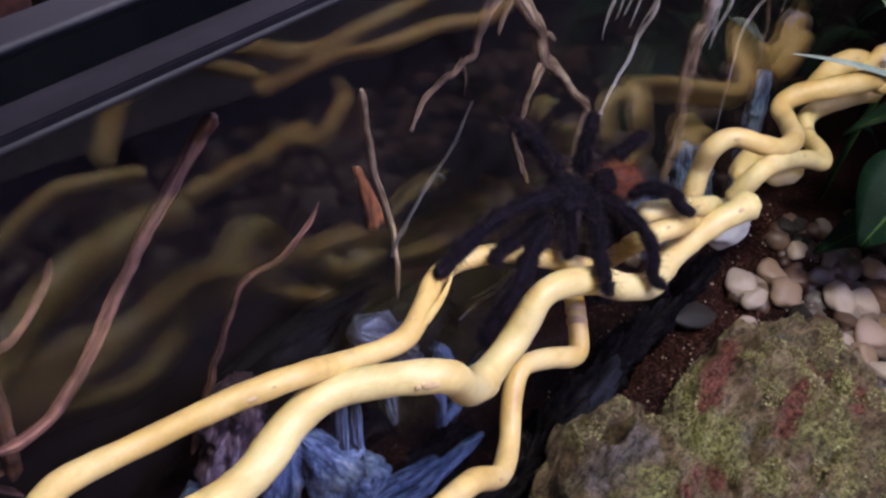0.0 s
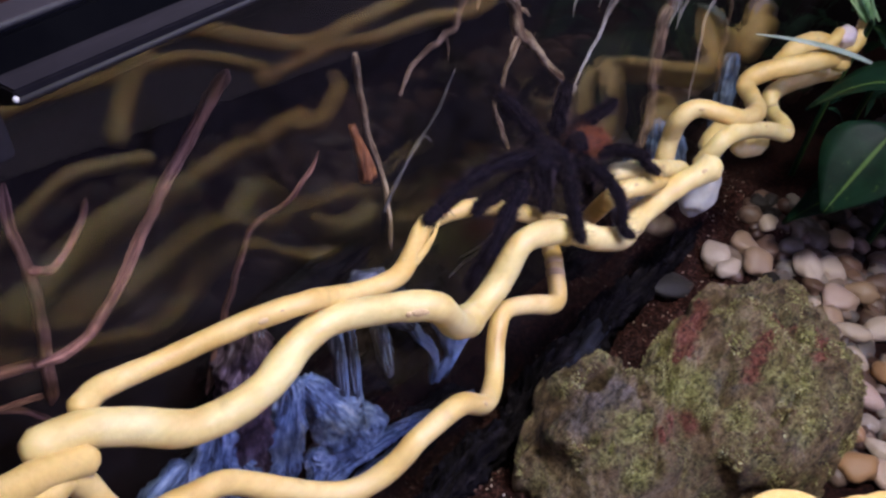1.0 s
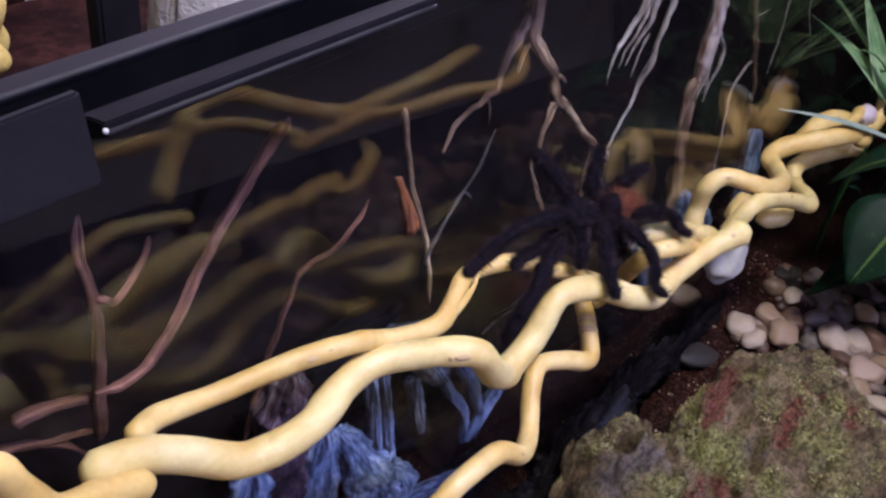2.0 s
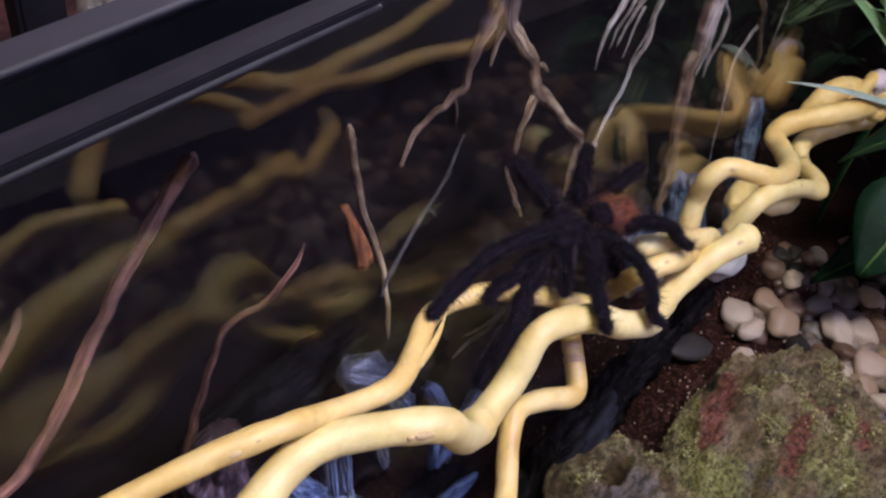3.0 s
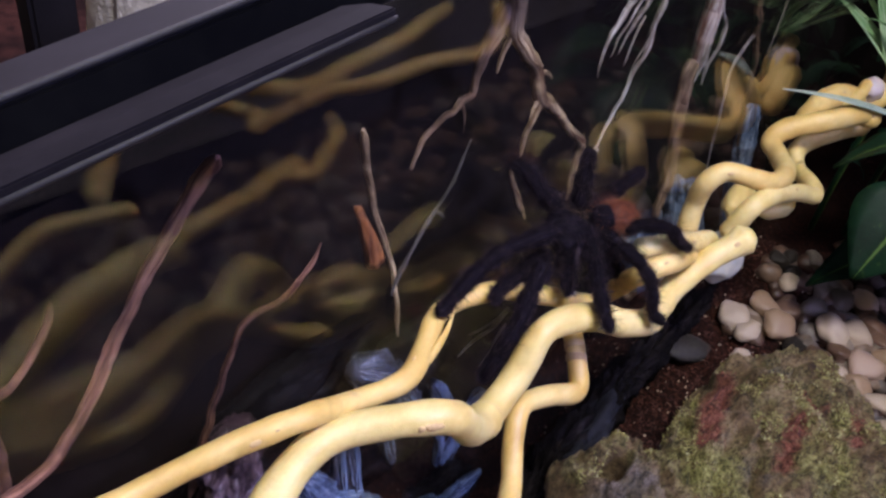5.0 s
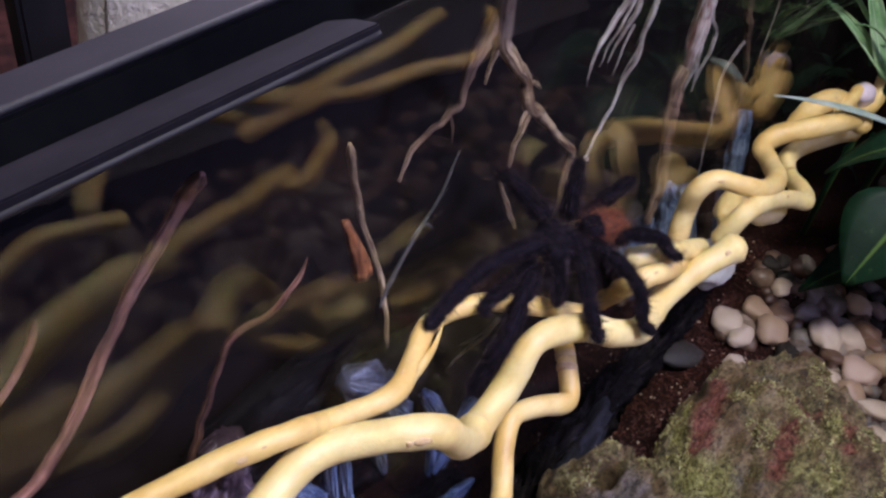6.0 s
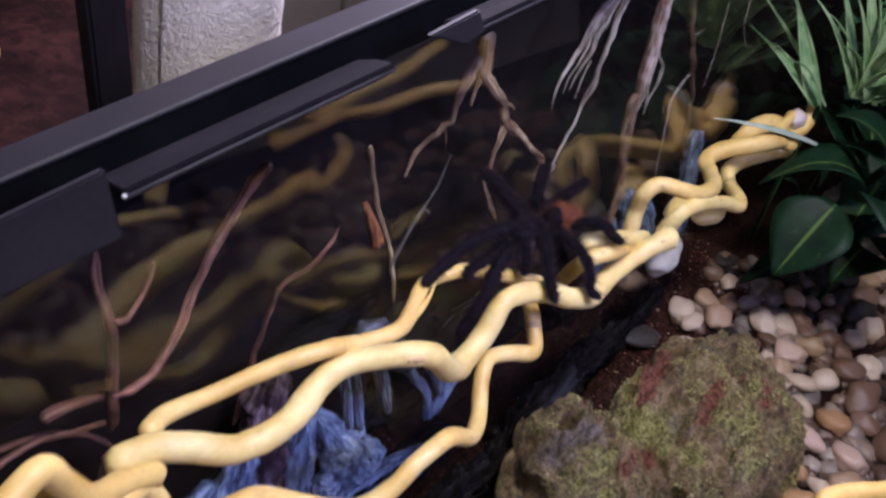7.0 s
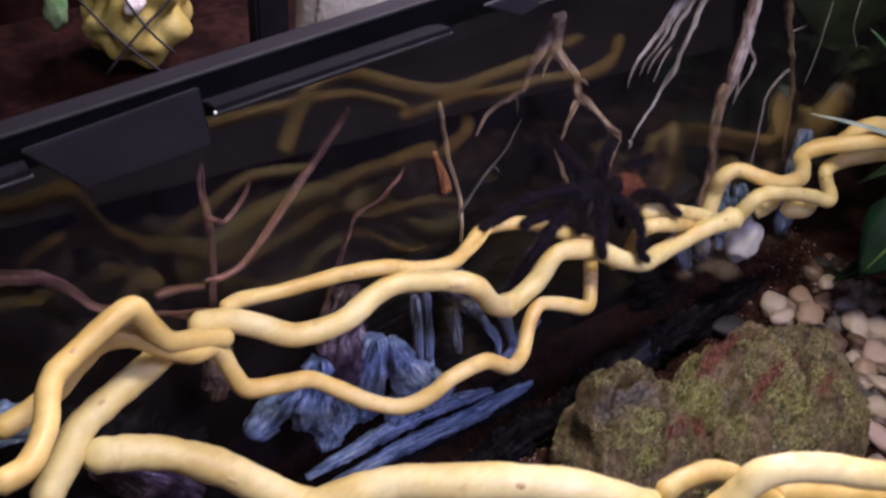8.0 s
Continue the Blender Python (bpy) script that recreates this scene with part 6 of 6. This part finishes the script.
def grass_plant():
    ob = empty("grass_plant", (0.14, 0.0, 0.0))
    tagged(ob, "tuft of narrow bright green arching blades", "plant")
    inv = Matrix.Translation((-0.14, 0, 0))
    rng = random.Random(8)

    def add(foot, tip, w, rise, twist, material=BLADE, label=""):
        got = thick_leaf("blade" if material is not WHITE_BLADE else "pale_blade", blade(bmesh.new(), foot, tip, w, rise, twist, 14, 4, 0.7), material, None, label)
        got.data.transform(inv)
        got.parent = ob

    low = Vector((0.1315, 0.0274, 0.1378))
    for tip, w, rise, twist in (((0.16, 0.0914, 0.2027), 0.018, 0.0, 0.6), ((0.1382, 0.108, 0.1709), 0.013, 0.004, 0.4), ((0.1175, 0.0653, 0.1672), 0.009, 0.012, 0.8), ((0.1742, 0.1327, 0.1929), 0.006, 0.004, 0.3), ((0.1827, 0.1046, 0.198), 0.007, 0.006, 0.3), ((0.1499, 0.0868, 0.1617), 0.007, 0.004, 0.3)):
        add(low + Vector((rng.uniform(-0.006, 0.006), rng.uniform(-0.006, 0.006), 0)), tip, w, rise, twist)
    high = Vector((0.1484, 0.0045, 0.1573))
    for tip, w in (((0.1497, 0.0757, 0.2103), 0.010), ((0.1591, 0.0544, 0.2269), 0.013), ((0.1545, 0.0403, 0.239), 0.013), ((0.1473, 0.0185, 0.2417), 0.012), ((0.1404, 0.0556, 0.2054), 0.008), ((0.1426, -0.0119, 0.2206), 0.010), ((0.1275, 0.0351, 0.1927), 0.007), ((0.1161, 0.0002, 0.2094), 0.008), ((0.1959, 0.0782, 0.2211), 0.010), ((0.1158, -0.0192, 0.2053), 0.008), ((0.2017, 0.0574, 0.2286), 0.012)):
        add(high + Vector((rng.uniform(-0.010, 0.010), rng.uniform(-0.010, 0.010), rng.uniform(-0.006, 0.006))), tip, w, 0.008, rng.uniform(0.2, 1.0))
    for _ in range(26):
        tip = high + Vector((rng.uniform(-0.02, 0.10), rng.uniform(-0.11, 0.03), rng.uniform(0.01, 0.11)))
        add(high + Vector((rng.uniform(-0.012, 0.012), rng.uniform(-0.012, 0.012), -0.004)), tip, rng.uniform(0.006, 0.012), 0.014, rng.uniform(0.2, 1.0))
    for base in (low, high):
        got = finish("stem", tube(bmesh.new(), [(base.x + 0.008, base.y - 0.005, -0.02), (base.x + 0.004, base.y, 0.06), base], 0.0025, 8), LEAF, None)
        got.data.transform(inv)
        got.parent = ob
    add((0.0865, 0.0063, 0.1317), (0.0195, 0.0756, 0.1478), 0.0085, 0.003, 0.25, WHITE_BLADE, "pale bleached blade over the vine")


grass_plant()


def far_leaves():
    """Dim greenery filling the far corner inside the glass."""
    rng = random.Random(31)
    bm = bmesh.new()
    for _ in range(260):
        x = rng.uniform(0.16, 0.42)
        q = Vector((x, rng.uniform(-0.16, 0.055 - 0.1 * (x - 0.16)), rng.uniform(0.02, 0.30)))
        d = Vector((rng.uniform(-0.045, 0.02), rng.uniform(-0.03, 0.012), rng.uniform(-0.025, 0.035)))
        blade(bm, q, q + d, rng.uniform(0.008, 0.02), 0.006, rng.uniform(-1, 1), 5, 2)
    tagged(finish("far_leaves", bm, DIM_LEAF), "dim dark green foliage in the far corner", "foliage", kind="stuff")


far_leaves()


# ---- the room beyond the rim ----
def room():
    for name, bounds in (("wall_far", (-2.0, 2.5, 1.9, 1.95, -0.8, 1.8)), ("wall_near", (-2.0, 2.5, -1.85, -1.8, -0.8, 1.8)), ("wall_left", (-2.05, -2.0, -1.8, 1.9, -0.8, 1.8)), ("wall_right", (2.5, 2.55, -1.8, 1.9, -0.8, 1.8))):
        tagged(finish(name, box(bmesh.new(), *bounds), WALLPAINT, None, smooth=False), "plain beige room wall", "wall", kind="structure")
    tagged(finish("ceiling", box(bmesh.new(), -2.0, 2.5, -1.8, 1.9, 1.8, 1.85), WALLPAINT, None, smooth=False), "plain pale room ceiling", "ceiling", kind="structure")
    tagged(finish("floor", box(bmesh.new(), -2.0, 2.5, -1.8, 1.9, -0.85, -0.8), CABINET, None, smooth=False), "dark wooden room floor", "floor", kind="structure")
    table = empty("table", (0, 0.1, -0.8))
    tagged(table, "dark red-brown wooden table under the terrarium", "table")
    finish("tabletop", box(bmesh.new(), -1.2, 1.2, -0.8, 0.85, 0.64, 0.68, None, 0.004), CABINET, table, smooth=False)
    for x in (-1.15, 1.15):
        for y in (-0.75, 0.8):
            finish("leg", box(bmesh.new(), x - 0.03, x + 0.03, y - 0.03, y + 0.03, 0, 0.638, None, 0.004), CABINET, table, smooth=False)
    tagged(finish("cabinet", box(bmesh.new(), -1.6, -0.02, 1.0, 1.3, -0.8, 0.5, None, 0.005), CABINET, None, smooth=False), "dark red-brown wooden cabinet", "cabinet")
    foot = Vector((-0.0855, 0.5192, 0))
    axis = Vector((0.10, 0.02, 1.0)).normalized()
    bm = bmesh.new()
    rings = []
    for i in range(61):
        u = -0.14 + 0.27 * i / 60
        ring = []
        side, over = axis.orthogonal().normalized(), axis.cross(axis.orthogonal().normalized())
        for k in range(120):
            ang = 2 * math.pi * k / 120
            quilt = 0.0009 * math.sin(ang * 34 + 2.6 * math.sin(u * 150 + 3 * math.sin(ang * 5))) * math.sin(u * 330 + 2.5 * math.sin(ang * 14))
            ring.append(bm.verts.new(foot + axis * u + (side * math.cos(ang) + over * math.sin(ang)) * (0.0665 + quilt)))
        rings.append(ring)
    for a, b in zip(rings, rings[1:]):
        for k in range(120):
            bm.faces.new((a[k], a[(k + 1) % 120], b[(k + 1) % 120], b[k]))
    bm.faces.new(rings[0][::-1])
    bm.faces.new(rings[-1])
    roll = finish("paper_towel_roll", bm, PAPER)
    tagged(roll, "white embossed paper towel roll standing on the table", "paper towel")
    bm = bmesh.new()
    rows = [[bm.verts.new(foot + axis * (-0.138 + 0.264 * i / 20) + (side * math.cos(a) + over * math.sin(a)) * 0.0692) for a in [2.6 + 0.045 * k for k in range(12)]] for i in range(21)]
    for a, b in zip(rows, rows[1:]):
        for k in range(11):
            bm.faces.new((a[k], a[k + 1], b[k + 1], b[k]))
    thick_leaf("loose_sheet", bm, PAPER, roll, "loose plain end of the paper sheet", 0.0012)
    x, y, z = (-0.1929, 0.5165, 0.038)
    tagged(finish("dark_post", box(bmesh.new(), x - 0.018, x + 0.018, y - 0.01, y + 0.01, -0.12, 0.45, None, 0.003), PLASTIC, None, smooth=False), "dark upright post behind the terrarium", "post")
    # upright beige boxes stand in for the flat panels behind the roll
    for x0, x1 in ((0.060, 0.195), (0.200, 0.447)):
        carton = finish("carton", box(bmesh.new(), x0, x1, 0.60, 0.68, -0.119, 0.10, None, 0.002), BEIGE, None, smooth=False)
        tagged(carton, "plain grey-beige panel standing behind the paper roll", "carton", "cartons on the table")
    sack = finish("yellow_bag", blob(bmesh.new(), (-0.2222, 0.7772, -0.0441), (0.066, 0.05, 0.062), (0, 0, 20), 0.35, 2.2, 3.0, 5), FABRIC)
    tagged(sack, "crumpled yellow cloth bag in a wire rack", "bag")
    finish("printed_patch", blob(bmesh.new(), (-0.2452, 0.7245, -0.0074), (0.016, 0.006, 0.012), (0, 0, 20), 0.2, 2, 1.0, 3), PAPER, sack, "white printed patch on the bag")
    tagged(finish("green_cloth", blob(bmesh.new(), (-0.3218, 0.7503, 0), (0.012, 0.012, 0.03), (0, 10, 0), 0.3, 2, 5.0, 3), BLADE), "small bright green cloth beside the yellow bag", "cloth")
    rack = empty("wire_rack", (-0.263, 0.699, -0.055))
    tagged(rack, "dark wire rack holding a yellow bag", "rack")
    wires = [[(-0.3046, 0.7528, 0.0132), (-0.2789, 0.6973, -0.0277), (-0.2472, 0.6632, -0.0623)], [(-0.195, 0.7101, 0.0062), (-0.2579, 0.6922, -0.0241), (-0.302, 0.6856, -0.0572)], [(-0.2595, 0.7397, 0.015), (-0.2478, 0.6914, -0.0195), (-0.2291, 0.6678, -0.0448)]]
    for line in wires:
        got = finish("wire", tube(bmesh.new(), line, 0.0016, 6, 0.01), PLASTIC, None)
        got.data.transform(Matrix.Translation(-rack.location))
        got.parent = rack


room()


def motions():
    """Nothing but the camera moves in this place."""


motions()
